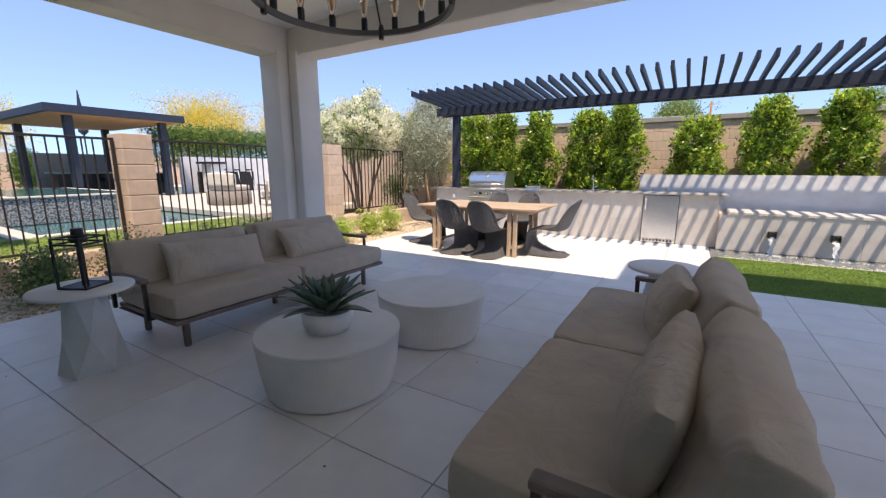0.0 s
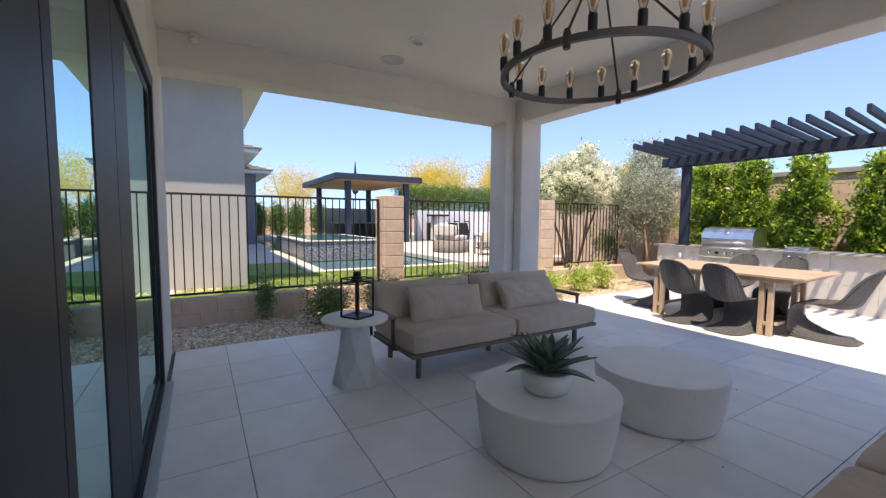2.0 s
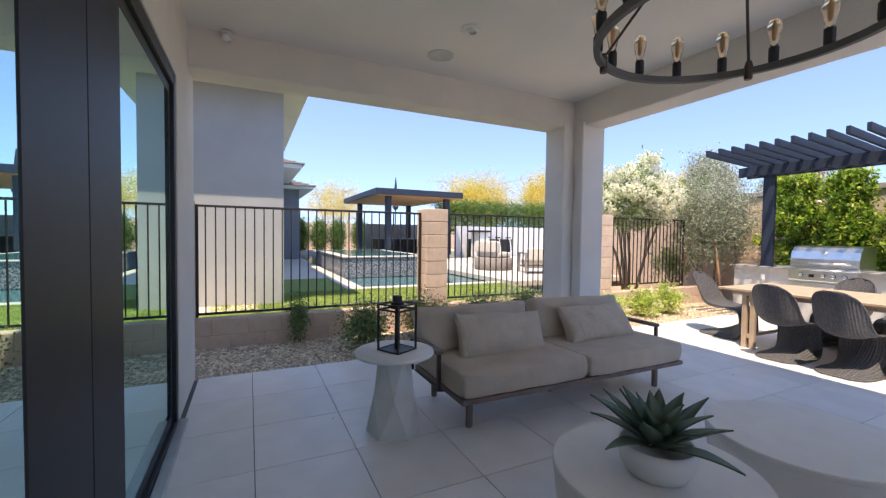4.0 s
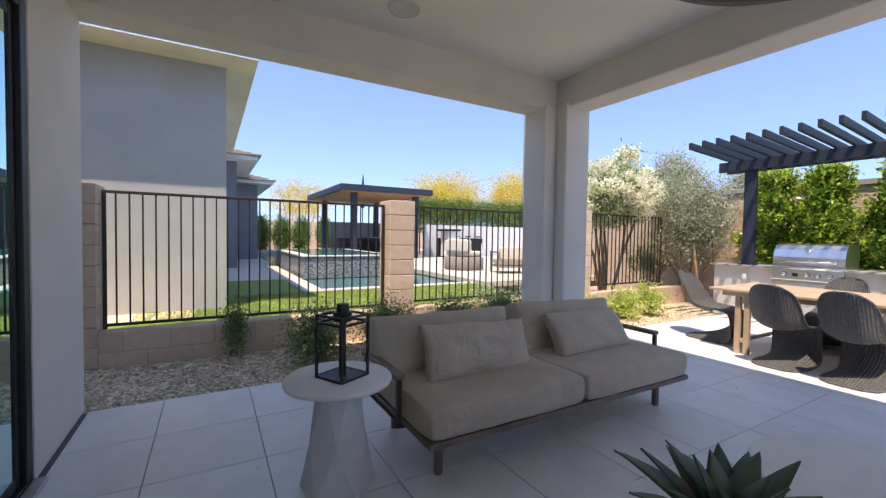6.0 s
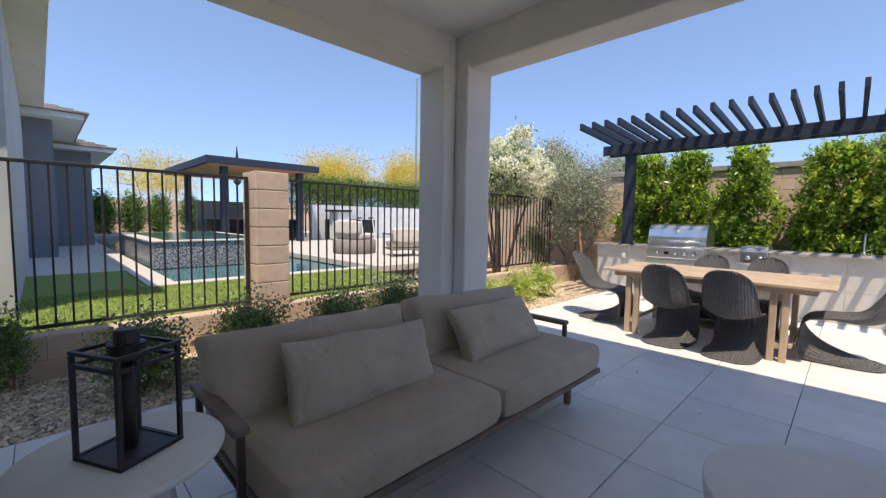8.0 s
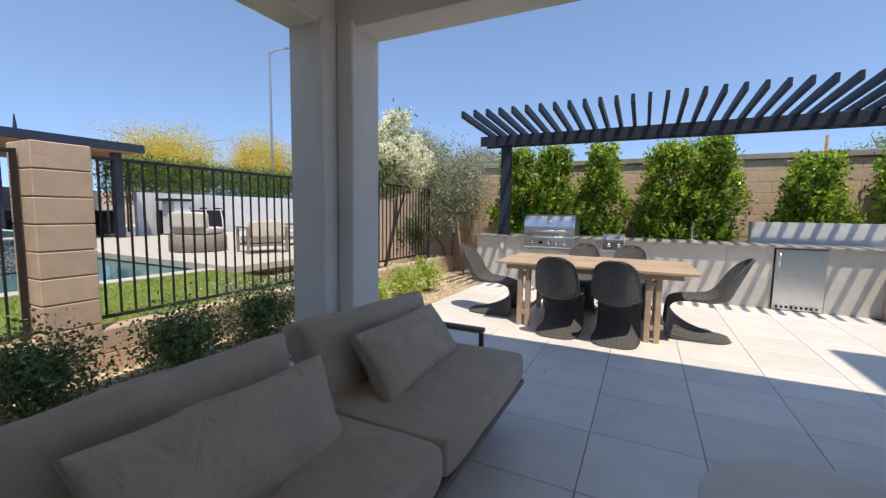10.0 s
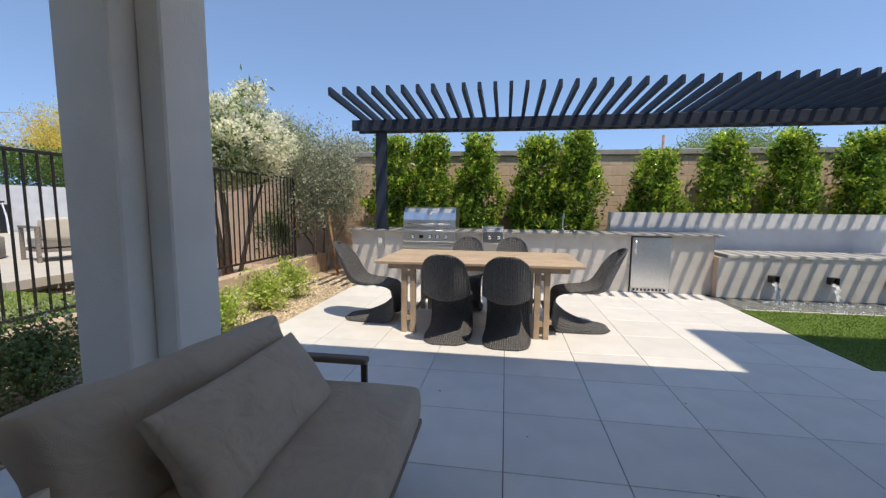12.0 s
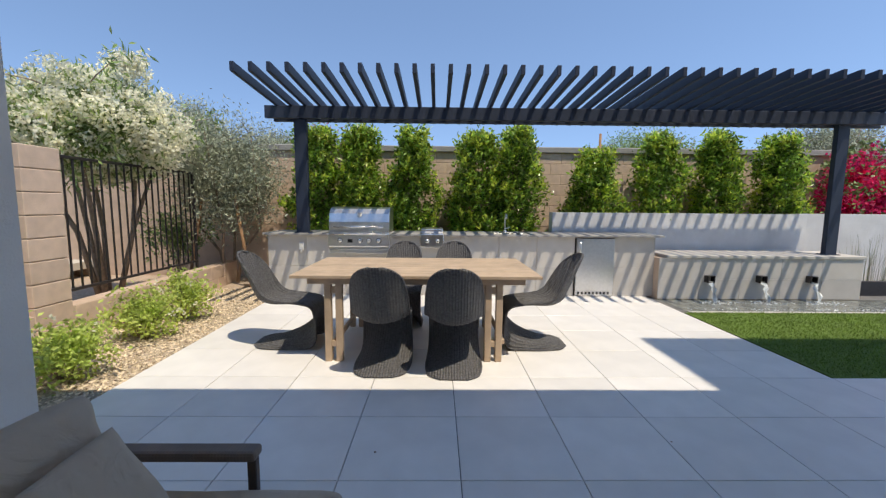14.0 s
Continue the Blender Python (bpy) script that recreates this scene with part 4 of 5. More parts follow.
# ---- pergola ----
pg = thing("pergola", (0, 0, 0), "charcoal cantilevered slatted pergola over the outdoor kitchen", "pergola")


def rafter_mesh():
    """One slat, pitched up towards the patio."""
    bm = box(-0.024, 0.024, 7.16, 9.36, 0.0, 0.108, 0.004)
    for v in bm.verts:
        v.co.z += 2.830 - 0.0614 * (v.co.y - 7.16)
    return bm


rmesh = mesh_of(rafter_mesh(), "rafter", M["dark_paint"])
for k in range(44):
    x = -4.885 + 0.2047 * k
    if x > 4.0:
        break
    ob = new("rafter", rmesh)
    ob.parent, ob.location = pg, (x, 0, 0)
part("front_beam", box(-5.05, 4.05, 8.40, 8.46, 2.575, 2.750, 0.004), M["dark_paint"], pg)
part("rear_beam", box(-4.98, 4.05, 8.545, 8.605, 2.555, 2.740, 0.004), M["dark_paint"], pg)
part("post", box(-4.66, -4.48, 8.462, 8.543, 0.931, 2.738, 0.006), M["dark_paint"], pg)
part("post", box(3.33, 3.51, 8.462, 8.543, 0.651, 2.738, 0.006), M["dark_paint"], pg)
for x in (-4.57, 3.42):
    z = 0.931 if x < 0 else 0.651
    part("base_plate", box(x - 0.11, x + 0.11, 8.42, 8.59, z - 0.0005, z + 0.012), M["dark_paint"], pg)

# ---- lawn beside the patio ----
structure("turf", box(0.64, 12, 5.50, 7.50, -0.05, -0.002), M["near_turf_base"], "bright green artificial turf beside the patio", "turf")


def blades(name, x0, x1, y0, y1, z, n, size, seed, label, material):
    r = np.random.default_rng(seed)
    c_ = np.stack([r.uniform(x0, x1, n), r.uniform(y0, y1, n), np.full(n, z)], 1)
    return tagged(new(name, leaf_mesh(name, c_, size, size * 0.14, material, seed, -0.8, 0.6)), label, "grass", kind="stuff")


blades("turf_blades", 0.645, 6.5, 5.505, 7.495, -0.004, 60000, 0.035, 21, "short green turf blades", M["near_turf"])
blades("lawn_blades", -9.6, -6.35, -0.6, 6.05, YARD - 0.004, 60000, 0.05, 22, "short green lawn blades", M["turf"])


# ---- plants ----
def column_hedge(x, y, top, w, seed, label="tall narrow bright green ficus column against the block wall", base=0.0):
    r = np.random.default_rng(seed)
    t = thing("ficus_column", (x, y, base), label, "hedge", "ficus columns along the wall")
    h = top - base
    for k in range(3):
        a = r.uniform(0, 6.28)
        part("stem", tube([(0.05 * math.cos(a), 0.05 * math.sin(a), 0), (0.09 * math.cos(a), 0.09 * math.sin(a), h * 0.5), (0.10 * math.cos(a + 0.5), 0.1 * math.sin(a + 0.5), h * 0.88)], [0.02, 0.015, 0.006], 6), M["bark"], t)
    n = 250
    z = r.uniform(0.05, 1.0, n) ** 0.85
    ang = r.uniform(0, 6.28, n)
    lumps = 0.83 + 0.36 * np.sin(z * 11 + seed) * np.cos(ang * 2 + seed * 1.7) + 0.12 * np.sin(z * 29 + ang * 3 + seed)
    rad = w / 2 * np.clip(1.12 - 0.55 * z ** 3.4, 0.3, 1.2) * np.sqrt(r.uniform(0.25, 1, n)) * lumps
    c_ = np.stack([np.cos(ang) * rad, np.sin(ang) * rad * 0.8, z * h * 0.97], 1)
    pts = clumped(r, c_, 34, 0.070)
    # loose shoots that break the outline
    m = 40
    a2 = r.uniform(0, 6.28, m)
    z2 = r.uniform(0.2, 1.02, m)
    for a, zz in zip(a2, z2):
        s = np.linspace(0, 1, 14)[:, None]
        d = np.array([math.cos(a) * 0.5, math.sin(a) * 0.4, 0.8])
        rr = w / 2 * max(0.35, 1.05 - 0.55 * zz ** 3.2) * 0.85
        p0 = np.array([math.cos(a) * rr, math.sin(a) * rr * 0.8, zz * h * 0.93])
        pts = np.concatenate([pts, p0 + s * d * r.uniform(0.1, 0.24) + r.normal(size=(14, 3)) * 0.015])
    shoots = pts[len(c_) * 34:]
    pts = pts[:len(c_) * 34]
    pts[:, 2] = np.maximum(pts[:, 2], 0.03)
    leaf_part("crown", leaf_mesh("crown", pts, 0.088, 0.042, M["ficus"], seed), t)
    out = c_[(np.hypot(c_[:, 0], c_[:, 1]) > w * 0.27) | (c_[:, 2] > h * 0.85)]
    tips = clumped(r, out[r.uniform(size=len(out)) < 0.28 + 0.7 * out[:, 2] / h] * (1.10, 1.10, 1.02), 15, 0.045)
    tips = np.concatenate([tips, shoots])
    tips[:, 2] = np.maximum(tips[:, 2], 0.05)
    leaf_part("new_growth", leaf_mesh("new_growth", tips, 0.092, 0.040, M["ficus_tip"], seed + 500, -0.3), t, "fresh yellow-green leaves")
    return t


for i, (x, top, w) in enumerate(((-4.72, 2.70, 1.0), (-3.95, 2.72, 0.82), (-3.0, 2.74, 0.88), (-1.86, 2.62, 0.92), (-1.14, 2.74, 0.88), (0.28, 2.36, 0.92), (1.42, 2.68, 0.82), (2.47, 2.72, 0.82), (3.62, 2.62, 0.92))):
    column_hedge(x, 9.78, top, w, 31 + i)


def shrub(name, x, y, base, rx, ry, rz, material, seed, label, category, leaves=1500, length=0.045, width=0.026, stems=9, flowers=None, per=12, group="", flower_n=60, flower_size=0.03, spread=0.05, stem_r=0.006):
    r = np.random.default_rng(seed)
    t = thing(name, (x, y, base), label, category, group)
    bm = bmesh.new()
    for k in range(stems):
        a = r.uniform(0, 6.28)
        d = r.uniform(0.2, 0.95)
        tip = (math.cos(a) * rx * d, math.sin(a) * ry * d, rz * r.uniform(1.0, 1.85))
        tube([(0.02 * math.cos(a), 0.02 * math.sin(a), 0), (tip[0] * 0.45, tip[1] * 0.45, tip[2] * 0.6), tip], [stem_r, stem_r * 0.7, stem_r * 0.3], 5, bm)
    part("stem_tuft", bm, M["bark"], t)["kind"] = "stuff"
    n = max(6, leaves // per)
    c_ = shell(r, n, rx, ry, rz, 0.08)
    c_ *= (0.75 + 0.4 * r.uniform(size=(n, 1)))
    c_[:, 2] += rz * 1.02
    pts = clumped(r, c_, per, spread)
    pts[:, 2] = np.maximum(pts[:, 2], 0.02)
    leaf_part("foliage", leaf_mesh("foliage", pts, length, width, material, seed), t)
    if flowers:
        c2 = shell(r, flower_n, rx * 1.05, ry * 1.05, rz * 1.05, 0.85)
        c2[:, 2] += rz * 1.05
        pts = clumped(r, c2[c2[:, 2] > rz * 0.6], 7, flower_size * 0.4)
        leaf_part("flowers", leaf_mesh("flowers", pts, flower_size, flower_size * 0.8, flowers, seed + 1), t)
    return t


ROSE = "rose bush with dark green leaves growing in the gravel"
for i, (x, y, rx, rz) in enumerate(((-5.42, 1.30, 0.32, 0.30), (-5.58, 2.16, 0.40, 0.31), (-5.52, 3.05, 0.42, 0.30), (-5.66, 3.95, 0.44, 0.32), (-5.7, 4.8, 0.35, 0.28))):
    shrub("rose_bush", x, y, -0.03, rx, rx, rz, M["rose"], 60 + i, ROSE, "rose bush", 5200, 0.034, 0.023, 18, M["white_flower"], 9, "rose bushes", 8, 0.022, 0.06)
shrub("star_jasmine", -6.0, 0.56, -0.03, 0.15, 0.13, 0.36, M["rose"], 70, "small dark green shrub against the low wall", "shrub", 1500, 0.04, 0.02, 5, None, 10, "", 0, 0.02, 0.035)
LIME = "low yellow-green shrub in tan gravel beside the patio"
for i, (x, y, rx, rz) in enumerate(((-5.40, 5.42, 0.34, 0.25), (-5.52, 6.42, 0.36, 0.27), (-5.55, 7.15, 0.36, 0.29), (-5.75, 4.9, 0.22, 0.2))):
    shrub("gardenia_bush", x, y, -0.03, rx, rx, rz, M["lime_leaf"], 80 + i, LIME, "shrub", 2000, 0.05, 0.03, 10, M["white_flower"], 14, "yellow-green shrubs", 9, 0.03, 0.045)


def limb_tree(name, x, y, base, spread, height, crown_z, seed, bark, leaf, label, category, leaves, length, width, trunks=5, trunk_r=0.035, lean=0.35, per=16, clump=0.12, flowers=None, fl_n=300, fl_size=0.05, group="", flat=1.0, loose=0.42):
    r = np.random.default_rng(seed)
    t = thing(name, (x, y, base), label, category, group)
    tips = []
    for k in range(trunks):
        a = 2 * math.pi * k / trunks + r.uniform(-0.4, 0.4)
        b0 = np.array([0.12 * math.cos(a), 0.12 * math.sin(a), 0.0])
        p1 = b0 + np.array([lean * 0.5 * math.cos(a), lean * 0.5 * math.sin(a), crown_z * 0.6])
        p2 = b0 + np.array([lean * math.cos(a) + r.normal() * 0.1, lean * math.sin(a) + r.normal() * 0.1, crown_z * 1.1])
        p3 = np.array([spread * 0.6 * math.cos(a), spread * 0.6 * math.sin(a), height * 0.86])
        bm = tube([tuple(b0), tuple(p1), tuple(p2), tuple(p3)], [trunk_r, trunk_r * 0.8, trunk_r * 0.6, trunk_r * 0.2], 7)
        for j in range(4):
            s = r.uniform(0.3, 1)
            q = p2 + (p3 - p2) * s
            e = q + r.normal(size=3) * (spread * 0.35, spread * 0.35, 0.15) + (0, 0, 0.2)
            tube([tuple(q), tuple((q + e) / 2 + (0, 0, 0.04)), tuple(e)], [trunk_r * 0.3, trunk_r * 0.2, trunk_r * 0.08], 5, bm)
            tips.append(e)
        part("trunk", bm, bark, t, smooth=True)
    n = leaves // per
    mid = (height + crown_z) / 2
    c_ = shell(r, n, spread, spread, (height - crown_z) / 2 * flat, 0.35)
    c_ *= 0.72 + loose * r.uniform(size=(n, 1))
    lump = 1 + 0.22 * np.sin(c_[:, 0] * 5 / spread + seed) * np.cos(c_[:, 1] * 4 / spread + seed * 2)
    c_ *= lump[:, None]
    c_[:, 2] += mid
    pts = clumped(r, np.concatenate([c_, np.repeat(np.array(tips), 3, axis=0)]), per, clump)
    leaf_part("crown", leaf_mesh("crown", pts, length, width, leaf, seed), t)
    if flowers:
        c2 = shell(r, fl_n, spread * 1.0, spread * 1.0, (height - crown_z) / 2 * 1.02, 0.72)
        u = c2 / (spread, spread, (height - crown_z) / 2)
        wave = np.sin(u[:, 0] * 7 + seed) * np.cos(u[:, 1] * 6 + u[:, 2] * 5) + 0.6 * np.sin(u[:, 2] * 11 + u[:, 1] * 9)
        keep = (wave > -0.45) | (r.uniform(size=fl_n) < 0.25)
        c2 = c2[keep] * (0.94 + 0.13 * wave[keep])[:, None]
        # a few blossoming shoots rise over the crown
        for ax, ay, up in ((0.1, 0.15, 0.36), (-0.35, 0.3, 0.2), (0.55, -0.2, 0.14)):
            s = r.uniform(0, 1, 45)[:, None]
            top = np.array([ax * spread, ay * spread, (height - crown_z) * 0.46])
            c2 = np.concatenate([c2, top + s * (0.12 * ax, 0.1, up) + r.normal(size=(45, 3)) * 0.06])
        c2[:, 2] += mid + 0.05
        pts = clumped(r, c2, 12, 0.042)
        leaf_part("blossom", leaf_mesh("blossom", pts, fl_size, fl_size * 0.9, flowers, seed + 1), t)
    return t


limb_tree("oleander", -7.0, 7.85, 0.1, 1.12, 2.86, 1.45, 101, M["bark"], M["oleander"], "multi-trunk oleander covered in white blossom behind the fence", "tree",
          17000, 0.13, 0.028, 6, 0.038, 0.40, 14, 0.10, M["white_flower"], 2000, 0.05, loose=0.2)
limb_tree("olive_tree", -6.15, 9.45, 0.0, 0.85, 2.85, 0.85, 102, M["bark"], M["olive"], "grey-green young olive tree in the garden corner", "tree",
          26000, 0.075, 0.02, 4, 0.03, 0.2, 16, 0.12)
for x, y, dx in ((-5.75, 9.05, 0.12), (-6.5, 9.0, -0.14)):
    st = thing("tree_stake", (x, y, -0.03), "leaning round wooden tree stake in the gravel", "stake", "tree stakes")
    part("pole", tube([(dx, 0, 0), (-dx, 0.05, 1.5)], 0.026, 10), M["stake"], st, smooth=True)
st = thing("tree_stake", (0.43, 10.05, -0.03), "upright wooden stake rising above a ficus column", "stake", "tree stakes")
part("pole", tube([(0, 0, 0), (0, 0, 2.72)], 0.022, 10), M["stake"], st, smooth=True)
for k, (x, y) in enumerate(((-7.0, 9.4),)):
    shrub("vine", x, y, 0.1, 0.7, 0.5, 0.7, M["oleander"], 120 + k, "loose dark green shrub behind the iron fence", "shrub", 2200, 0.07, 0.03, 12, None, 14)
shrub("bougainvillea", 5.35, 9.95, 0.2, 0.85, 0.5, 1.15, M["magenta"], 130, "bougainvillea covered in vivid magenta bracts", "shrub", 13000, 0.08, 0.06, 14, M["rose"], 26, "", 260, 0.08, 0.07)
shrub("bougainvillea", 6.7, 10.0, 0.2, 0.7, 0.4, 1.0, M["magenta"], 131, "bougainvillea covered in vivid magenta bracts", "shrub", 9000, 0.08, 0.06, 14, M["rose"], 26, "", 200, 0.08, 0.07)
shrub("pink_shrub", -5.0, 11.3, 0.0, 0.7, 0.5, 1.6, M["pink"], 132, "dusty pink flowering shrub above the boundary wall", "shrub", 4000, 0.06, 0.04, 14, None, 14, "", 0, 0.03, 0.12)
# reedy grass by the garden wall
gr = np.random.default_rng(14)
gt = thing("rush_clump", (4.6, 9.05, -0.05), "upright thin green rushes before the pale wall", "grass clump")
bm = bmesh.new()
for k in range(70):
    a, b_ = gr.normal(size=2) * (0.28, 0.07)
    tube([(a, b_, 0), (a * 1.1, b_, 0.4), (a * 1.3 + gr.normal() * 0.05, b_ + gr.normal() * 0.04, gr.uniform(0.6, 1.0))], [0.004, 0.003, 0.001], 4, bm)
part("stalks", bm, M["olive"], gt)
structure("planter_edge", box(3.97, 9.0, 8.6, 8.66, -0.05, 0.22, 0.004), M["black_metal"], "dark metal planter edge beside the fountain", "planter edge")

# ---- trees and skyline beyond ----
YEL = "palo verde tree in full yellow bloom beyond the garden"
for i, (x, y, s, h, n) in enumerate(((-35, 20, 4.2, 7.6, 34000), (-33, 27, 4.0, 8.2, 34000), (-28, 33, 3.6, 8.0, 34000), (-22, 33, 2.8, 7.2, 30000), (-41, 7.6, 3.3, 6.8, 11000))):
    limb_tree("palo_verde", x, y, 0, s, h, 1.8, 140 + i, M["bark"], M["yellow"], YEL, "tree", n, 0.15, 0.055, 5, 0.09, 1.0, 13, 0.26, group="yellow trees")
for i, (x, y, s, h, b) in enumerate(((-14.2, 22.5, 1.6, 6.5, 0), (-11.5, 25, 1.6, 5.5, 0), (8.6, 25, 4.2, 5.6, 1), (-0.7, 25, 1.2, 5.2, 1), (14, 20, 2.4, 5.2, 0))):
    limb_tree("garden_tree", x, y, 0, s, h, 1.6, 160 + i, M["bark"], M["olive"] if not b else M["oleander"], "soft green tree beyond the boundary wall", "tree", 26000, 0.14, 0.055, 4, 0.08, 0.7, 13, 0.22, group="far trees", loose=0.16)


def long_hedge(x0, x1, y0, y1, z0, z1, n, seed, label, size=0.11):
    r = np.random.default_rng(seed)
    t = thing("clipped_hedge", (0, 0, 0), label, "hedge", "clipped hedges")
    c_ = np.stack([r.uniform(x0, x1, n), r.uniform(y0, y1, n), z0 + (z1 - z0) * r.uniform(0, 1, n) ** 0.7], 1)
    pts = clumped(r, c_, 10, 0.16)
    leaf_part("foliage", leaf_mesh("foliage", pts, size, size * 0.55, M["hedge"], seed), t)
    bm = bmesh.new()
    for k in range(24):
        s = (k + 0.5) / 24
        x, y = x0 + (x1 - x0) * s, y0 + (y1 - y0) * s
        tube([(x, y, z0 - 1.2 if z0 > 1 else 0.0), (x, y, z1 * 0.9)], [0.05, 0.02], 6, bm)
    part("stems", bm, M["bark"], t)


long_hedge(-21.6, -20.9, 9.5, 26, 1.5, 3.35, 4200, 180, "long dark green clipped hedge behind the white wall")
for i, (x, y) in enumerate(((-30, 3.2), (-30.2, 4.5), (-30.4, 5.8), (-30.4, 7.4))):
    r = np.random.default_rng(190 + i)
    t = thing("green_shrub", (x, y, 0), "rounded dark green shrub at the end of the pool", "shrub", "shrubs beyond the pool")
    c_ = shell(r, 420, 0.55, 0.55, 1.25, 0.4) + (0, 0, 1.3)
    leaf_part("foliage", leaf_mesh("foliage", clumped(r, c_, 12, 0.14), 0.13, 0.07, M["hedge"], 190 + i), t)
    part("stem", tube([(0, 0, 0), (0, 0, 1.4)], 0.05, 6), M["bark"], t)
structure("far_boundary_wall", box(-33.2, -33.0, -6, 30, 0, 2.3), M["block"], "long tan block wall beyond the pool", "wall")

# ---- pool yard ----
structure("pool_coping_near", box(-9.98, -9.65, 2.0, 30, -0.05, YARD + 0.012, 0.005), M["coping"], "pale stone coping beside the pool", "coping")
structure("pool_coping_side", box(-26, -9.981, 2.0, 2.42, -0.05, YARD + 0.012, 0.005), M["coping"], "pale stone coping beside the pool", "coping")
structure("pool_water", box(-27.5, -9.981, 2.421, 30, -0.05, YARD - 0.07), M["pool_water"], "still blue-green swimming pool water", "water")
structure("pool_terrace", box(-32, -27.501, 1.0, 30, -0.05, YARD + 0.1), M["coping"], "pale terrace beyond the pool", "terrace")
spa = thing("raised_spa", (0, 0, 0), "raised spa with a dark mosaic-tiled spillway wall", "spa")
part("spillway", box(-18, -12.7, 2.55, 5.35, YARD - 0.06, 0.70, 0.01), M["mosaic"], spa, "dark pebble mosaic")
part("rim", box(-18.05, -12.66, 2.51, 5.39, 0.701, 0.74, 0.008), M["coping"], spa)
part("water", box(-17.7, -12.95, 2.8, 5.1, 0.7415, 0.749), M["pool_water"], spa)
structure("pool_deck", box(-20, -9.2, 6.22, 30, 0.10, 0.24, 0.006), M["coping"], "pale raised stone deck with a shadow gap", "deck")
structure("garden_white_wall", box(-20.4, -20.2, 10.2, 30, 0.1, 1.93), M["white_wall"], "long low white garden wall behind the deck", "wall")
wf = thing("scupper_wall", (-19.9, 11.0, 0.24), "dark stone water wall with four metal spouts", "water feature")
part("panel", box(-0.15, 0.12, -0.2, 2.6, 0, 1.0, 0.01), M["steel_dark"], wf)
for k in range(4):
    part("spout", box(0.12, 0.42, 0.05 + 0.7 * k, 0.2 + 0.7 * k, 1.05, 1.12, 0.005), M["steel_dark"], wf)
    part("water_stream", tube([(0.42, 0.12 + 0.7 * k, 1.06), (0.55, 0.12 + 0.7 * k, 0.6), (0.6, 0.12 + 0.7 * k, 0.0)], [0.02, 0.03, 0.04], 6), M["foam"], wf)


def lounge(name, x, y, turn, wide, label, wicker):
    t = thing(name, (x, y, 0.24), label, "armchair", "deck seating", turn)
    if wicker:
        part("drum_base", lathe([(0.62, 0.0), (0.66, 0.05), (0.66, 0.40), (0.60, 0.43)], 32), M["far_wicker"], t, smooth=True)
    else:
        for sx in (-1, 1):
            for sy in (-1, 1):
                part("leg", box(sx * wide / 2 - 0.03, sx * wide / 2 + 0.03, sy * 0.38 - 0.03, sy * 0.38 + 0.03, 0, 0.62, 0.004), M["far_wicker"], t)
            part("arm", box(sx * wide / 2 - 0.04, sx * wide / 2 + 0.04, -0.41, 0.41, 0.621, 0.66, 0.004), M["far_wicker"], t)
        part("frame", box(-wide / 2 + 0.03, wide / 2 - 0.03, -0.40, 0.40, 0.18, 0.24, 0.004), M["far_wicker"], t)
    z = 0.44 if wicker else 0.25
    place_mesh("seat_cushion", cushion(wide * 0.9, 0.75, 0.18, 3, 0.7, 0.008, 7), M["cream"], t, Matrix.Translation((0, 0.02, z + 0.09)))
    place_mesh("back_cushion", cushion(wide * 0.9, 0.2, 0.42, 4, 0.7, 0.01, 5), M["cream"], t, Matrix.Translation((0, -0.34, z + 0.36)))


lounge("round_armchair", -12.6, 7.75, 20, 1.1, "round grey wicker armchair with cream cushions", True)
lounge("outdoor_armchair", -11.0, 8.4, 70, 0.95, "dark-framed outdoor armchair with cream cushions", False)
lounge("outdoor_armchair", -12.2, 10.4, 150, 0.95, "dark-framed outdoor armchair with cream cushions", False)

pv = thing("pool_pavilion", (-18.5, 5.2, 0), "dark flat-roofed pavilion with a warm wooden soffit", "pavilion")
part("fascia", box(-7.0, 0, 0, 4.5, 3.28, 3.56, 0.01), M["dark_paint"], pv)
part("soffit", box(-6.9, -0.1, 0.1, 4.4, 3.26, 3.279), M["warm_wood"], pv)
for x, y in ((-0.7, 0.8), (-6.2, 0.8), (-0.7, 3.9), (-6.2, 3.9)):
    part("post", box(x - 0.13, x + 0.13, y - 0.13, y + 0.13, 0.13, 3.259, 0.008), M["dark_paint"], pv)
bar = thing("bar_counter", (-24.3, 9.0, 0.1), "dark outdoor bar counter under the pavilion", "bar")
part("body", box(-0.4, 0.4, -2.2, 2.2, 0, 1.05, 0.01), M["steel_dark"], bar)
part("top", box(-0.55, 0.55, -2.35, 2.35, 1.051, 1.12, 0.01), M["counter"], bar)
part("back_panel", box(-1.6, -1.4, -2.4, 2.4, 0.0, 2.0, 0.01), M["counter"], bar)
for k in range(3):
    stl = thing("bar_stool", (-23.5, 7.6 + 0.9 * k, 0.1), "black bar stool before the counter", "stool", "bar stools")
    part("seat", box(-0.2, 0.2, -0.2, 0.2, 0.72, 0.77, 0.01), M["black_metal"], stl)
    part("backrest", box(0.17, 0.2, -0.2, 0.2, 0.771, 1.0, 0.01), M["black_metal"], stl)
    for sx in (-1, 1):
        for sy in (-1, 1):
            part("leg", box(sx * 0.17 - 0.015, sx * 0.17 + 0.015, sy * 0.17 - 0.015, sy * 0.17 + 0.015, 0, 0.719), M["black_metal"], stl)
gp = thing("grill_pier", (-19.2, 11.4, 0.3), "dark-topped pale counter at the edge of the deck", "counter")
part("body", box(-0.4, 0.4, -0.6, 0.0, 0, 1.3, 0.01), M["white_wall"], gp)
part("top", box(-0.5, 0.5, -0.8, 0.1, 1.301, 1.4, 0.01), M["steel_dark"], gp)
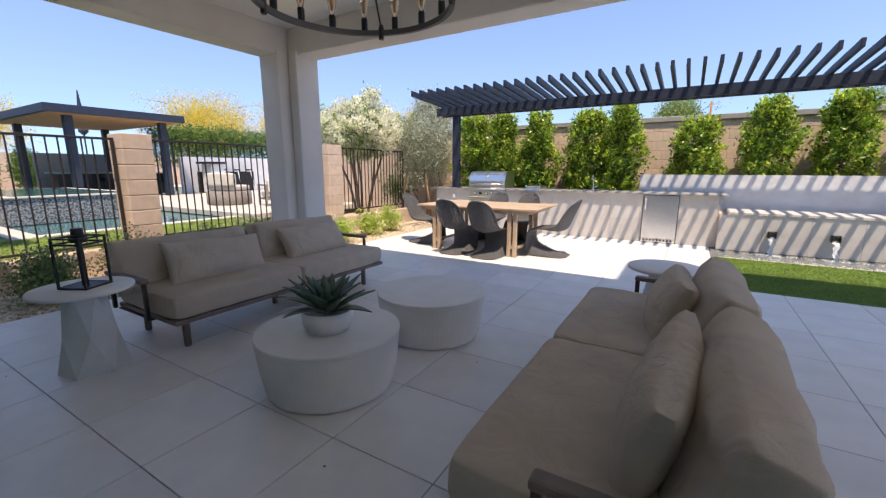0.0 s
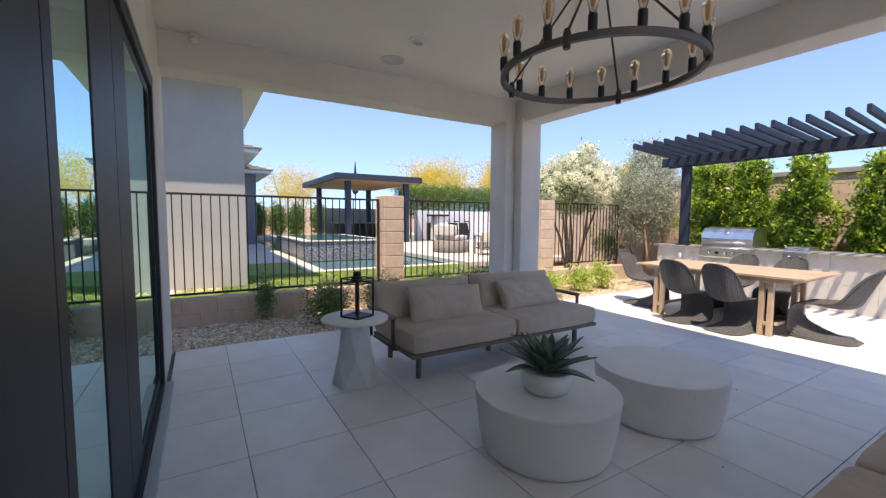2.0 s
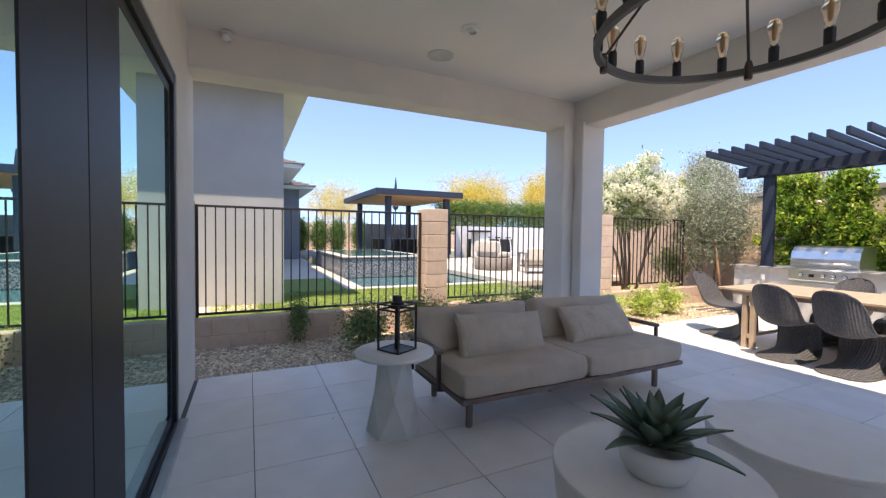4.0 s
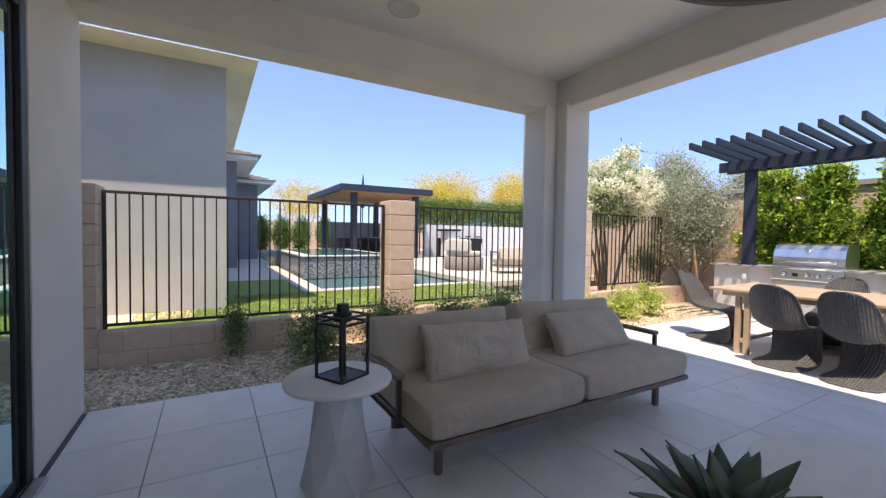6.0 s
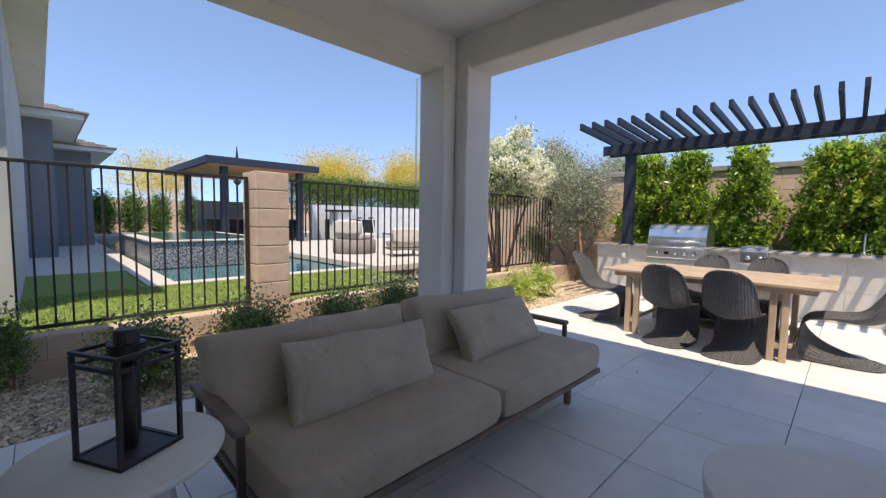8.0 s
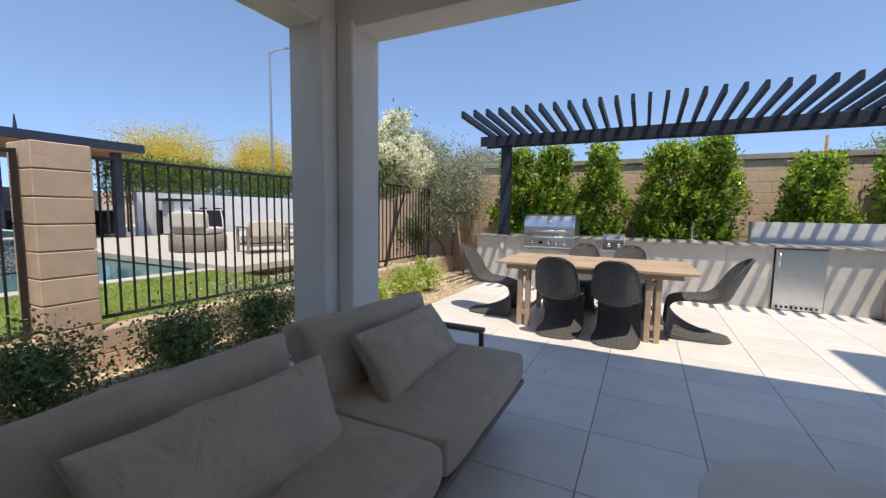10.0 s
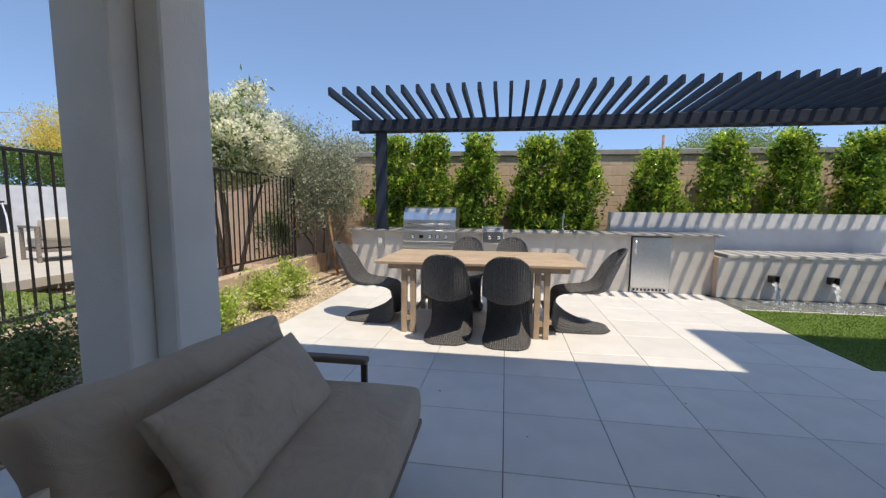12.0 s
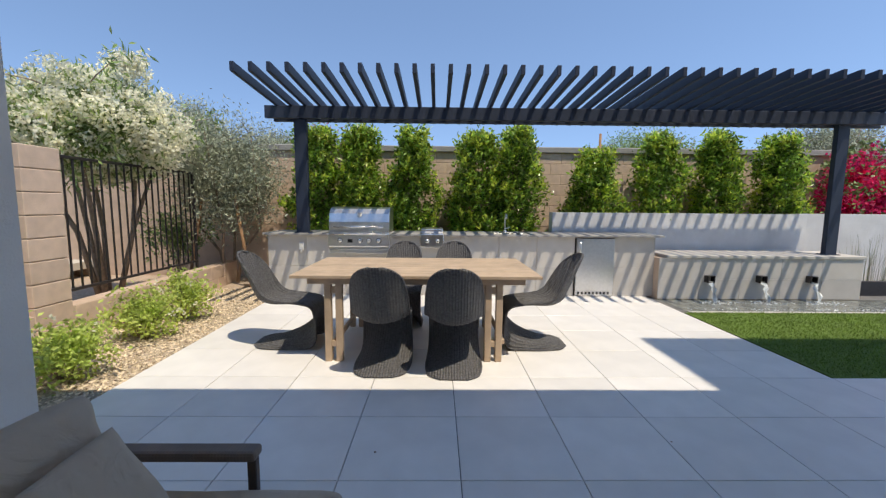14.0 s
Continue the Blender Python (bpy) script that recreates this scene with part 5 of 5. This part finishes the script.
um = thing("closed_umbrella", (-27.5, 9.2, 0.1), "tall closed dark umbrella beyond the pavilion", "umbrella")
part("canopy", lathe([(0.03, 3.0), (0.22, 3.2), (0.12, 4.3), (0.02, 5.3)], 12), M["dark_paint"], um)
part("pole", tube([(0, 0, 0), (0, 0, 3.2)], 0.04, 8), M["dark_paint"], um)
lp = thing("street_lamp", (-24.2, 20.3, 0), "tall grey street lamp far beyond the garden", "street lamp")
part("pole", tube([(0, 0, 0), (0, 0, 11.3)], [0.09, 0.06], 8), M["lens_grey"], lp)
part("arm", tube([(0, 0, 11.2), (0.4, 0.3, 11.5), (0.8, 0.6, 11.6)], 0.035, 6), M["lens_grey"], lp)
part("lamp_head", box(0.7, 1.1, 0.5, 0.7, 11.55, 11.65, 0.02), M["lens_grey"], lp)
shrub("lavender", -6.75, 4.5, YARD, 0.3, 0.5, 0.18, M["olive"], 200, "pale lavender clump along the lawn edge", "shrub", 700, 0.05, 0.012, 10, M["white_flower"], 9, "lavender clumps", 20, 0.02)
shrub("lavender", -6.75, 5.3, YARD, 0.3, 0.4, 0.2, M["olive"], 201, "pale lavender clump along the lawn edge", "shrub", 700, 0.05, 0.012, 10, M["white_flower"], 9, "lavender clumps", 20, 0.02)

for k in range(7):
    shrub("edging_plant", -6.52, 0.1 + 0.36 * k, YARD, 0.13, 0.16, 0.11 + 0.02 * (k % 3), M["oleander"], 210 + k, "small pale flowering plant at the lawn edge", "shrub", 260, 0.045, 0.014, 8, M["white_flower"], 8, "lawn edging plants", 10, 0.02, 0.04, 0.004)

# ---- gravel ----
def stones(name, x0, x1, y0, y1, z, n, size, seed, material, label):
    r = np.random.default_rng(seed)
    ico = np.array([(1, 1, 1), (1, -1, -1), (-1, 1, -1), (-1, -1, 1), (1.2, 0.2, 0), (-1.1, 0.1, 0.2)], float)
    tri = ((0, 4, 2), (0, 5, 3), (0, 2, 5), (0, 3, 4), (1, 2, 4), (1, 4, 3), (1, 3, 5), (1, 5, 2))
    c_ = np.stack([r.uniform(x0, x1, n), r.uniform(y0, y1, n), z + r.uniform(0, 0.014, n)], 1)
    s = size * r.uniform(0.45, 1.25, (n, 1, 1)) * 0.5
    v = ico[None] * r.uniform(0.55, 1.1, (n, 6, 3)) * (1, 1, 0.7)
    a = r.uniform(0, 6.28, n)
    ca, sa = np.cos(a)[:, None], np.sin(a)[:, None]
    vx, vy = v[..., 0] * ca - v[..., 1] * sa, v[..., 0] * sa + v[..., 1] * ca
    v = np.stack([vx, vy, v[..., 2]], -1) * s + c_[:, None]
    me = bpy.data.meshes.new(name)
    f = (np.arange(n)[:, None, None] * 6 + np.array(tri)[None]).reshape(-1, 3)
    me.from_pydata(v.reshape(-1, 3).tolist(), [], f.tolist())
    me.materials.append(material)
    return tagged(new(name, me), label, "gravel", kind="stuff")


structure("gravel_bed", box(-6.131, -4.945, -1.2, 10.3, -0.058, -0.022), M["soil"], "tan planting bed between the patio and the low wall", "planting bed")
stones("gravel", -6.1, -4.965, -0.9, 5.0, -0.024, 15000, 0.040, 41, M["gravel"], "pinkish crushed gravel beside the patio")
stones("fine_gravel", -6.1, -4.965, 5.0, 8.9, -0.026, 13000, 0.024, 42, M["gravel"], "pinkish crushed gravel beside the patio")

# ---- litter on the paving ----
lr = random.Random(9)
for x, y in ((-1.44, 3.65), (-0.95, 2.35), (-3.55, 0.55), (-2.9, 4.5), (-1.1, 1.05), (-2.3, 4.0), (-3.9, 1.0), (-0.35, 4.15), (-1.9, 3.3), (-1.2, 4.6)):
    sz = lr.uniform(0.004, 0.008)
    lf = thing("fallen_leaf", (x, y, 0.0), "tiny dry brown leaf lying on the paving", "leaf", "litter on the paving", lr.uniform(0, 360))
    part("blade", lathe([(sz * 0.5, 0.0), (sz, 0.002), (sz * 0.7, 0.005), (0.001, 0.006)], 7), M["bark"], lf)

# ---- laid pieces: paving, cladding, blocks ----
S = 0.61
tile_meshes = {}


def tile(parent, x0, x1, y0, y1):
    key = (round(x1 - x0, 3), round(y1 - y0, 3))
    if key not in tile_meshes:
        tile_meshes[key] = mesh_of(box(-key[0] / 2 + 0.0025, key[0] / 2 - 0.0025, -key[1] / 2 + 0.0025, key[1] / 2 - 0.0025, -0.02, 0, 0.0015), "tile", M["tile"])
    ob = new("tile", tile_meshes[key])
    ob.parent = parent
    ob.location = ((x0 + x1) / 2, (y0 + y1) / 2, 0)


xs = [-4.94] + [S * i for i in range(-7, 12)]
ys = [-0.47] + [S * j for j in range(0, 14)] + [KY + 0.015]
for a, b_ in zip(xs, xs[1:]):
    for c0, c1 in zip(ys, ys[1:]):
        if a > 0.5 and c0 > 5.4:
            continue
        tile(floor, a, b_, c0, c1)


def clad(parent, x0, x1, y, z0, z1, nx, zs, holes=()):
    for i in range(nx):
        a, b_ = x0 + (x1 - x0) * i / nx, x0 + (x1 - x0) * (i + 1) / nx
        for lo, hi in zip(zs, zs[1:]):
            if any(a < h1 - 0.02 and b_ > h0 + 0.02 for h0, h1 in holes):
                continue
            part("panel", box(a + 0.0015, b_ - 0.0015, y, y + 0.018, lo + 0.0015, hi - 0.0015, 0.001), M["cladding"], parent)


clad(kit, -5.08, -0.505, KY, 0, 0.899, 8, (0.0, 0.44, 0.899))
clad(kit, 0.091, 0.69, KY, 0, 0.899, 1, (0.0, 0.44, 0.899))
part("panel", box(0.691, 0.703, KY, 9.1, 0.0, 0.899), M["cladding"], kit)
clad(ft, 0.705, 3.75, FY, 0, 0.608, 5, (0.0, 0.30, 0.608))
courses(low, FX - 0.19, FX - 0.012, -0.64, 9.2, -0.06, 0.345, "y", (0.40, 0.20))
courses(back, -7.0, 4.6, 10.32, 10.48, 0.96, 2.36, "x", (0.40, 0.20))
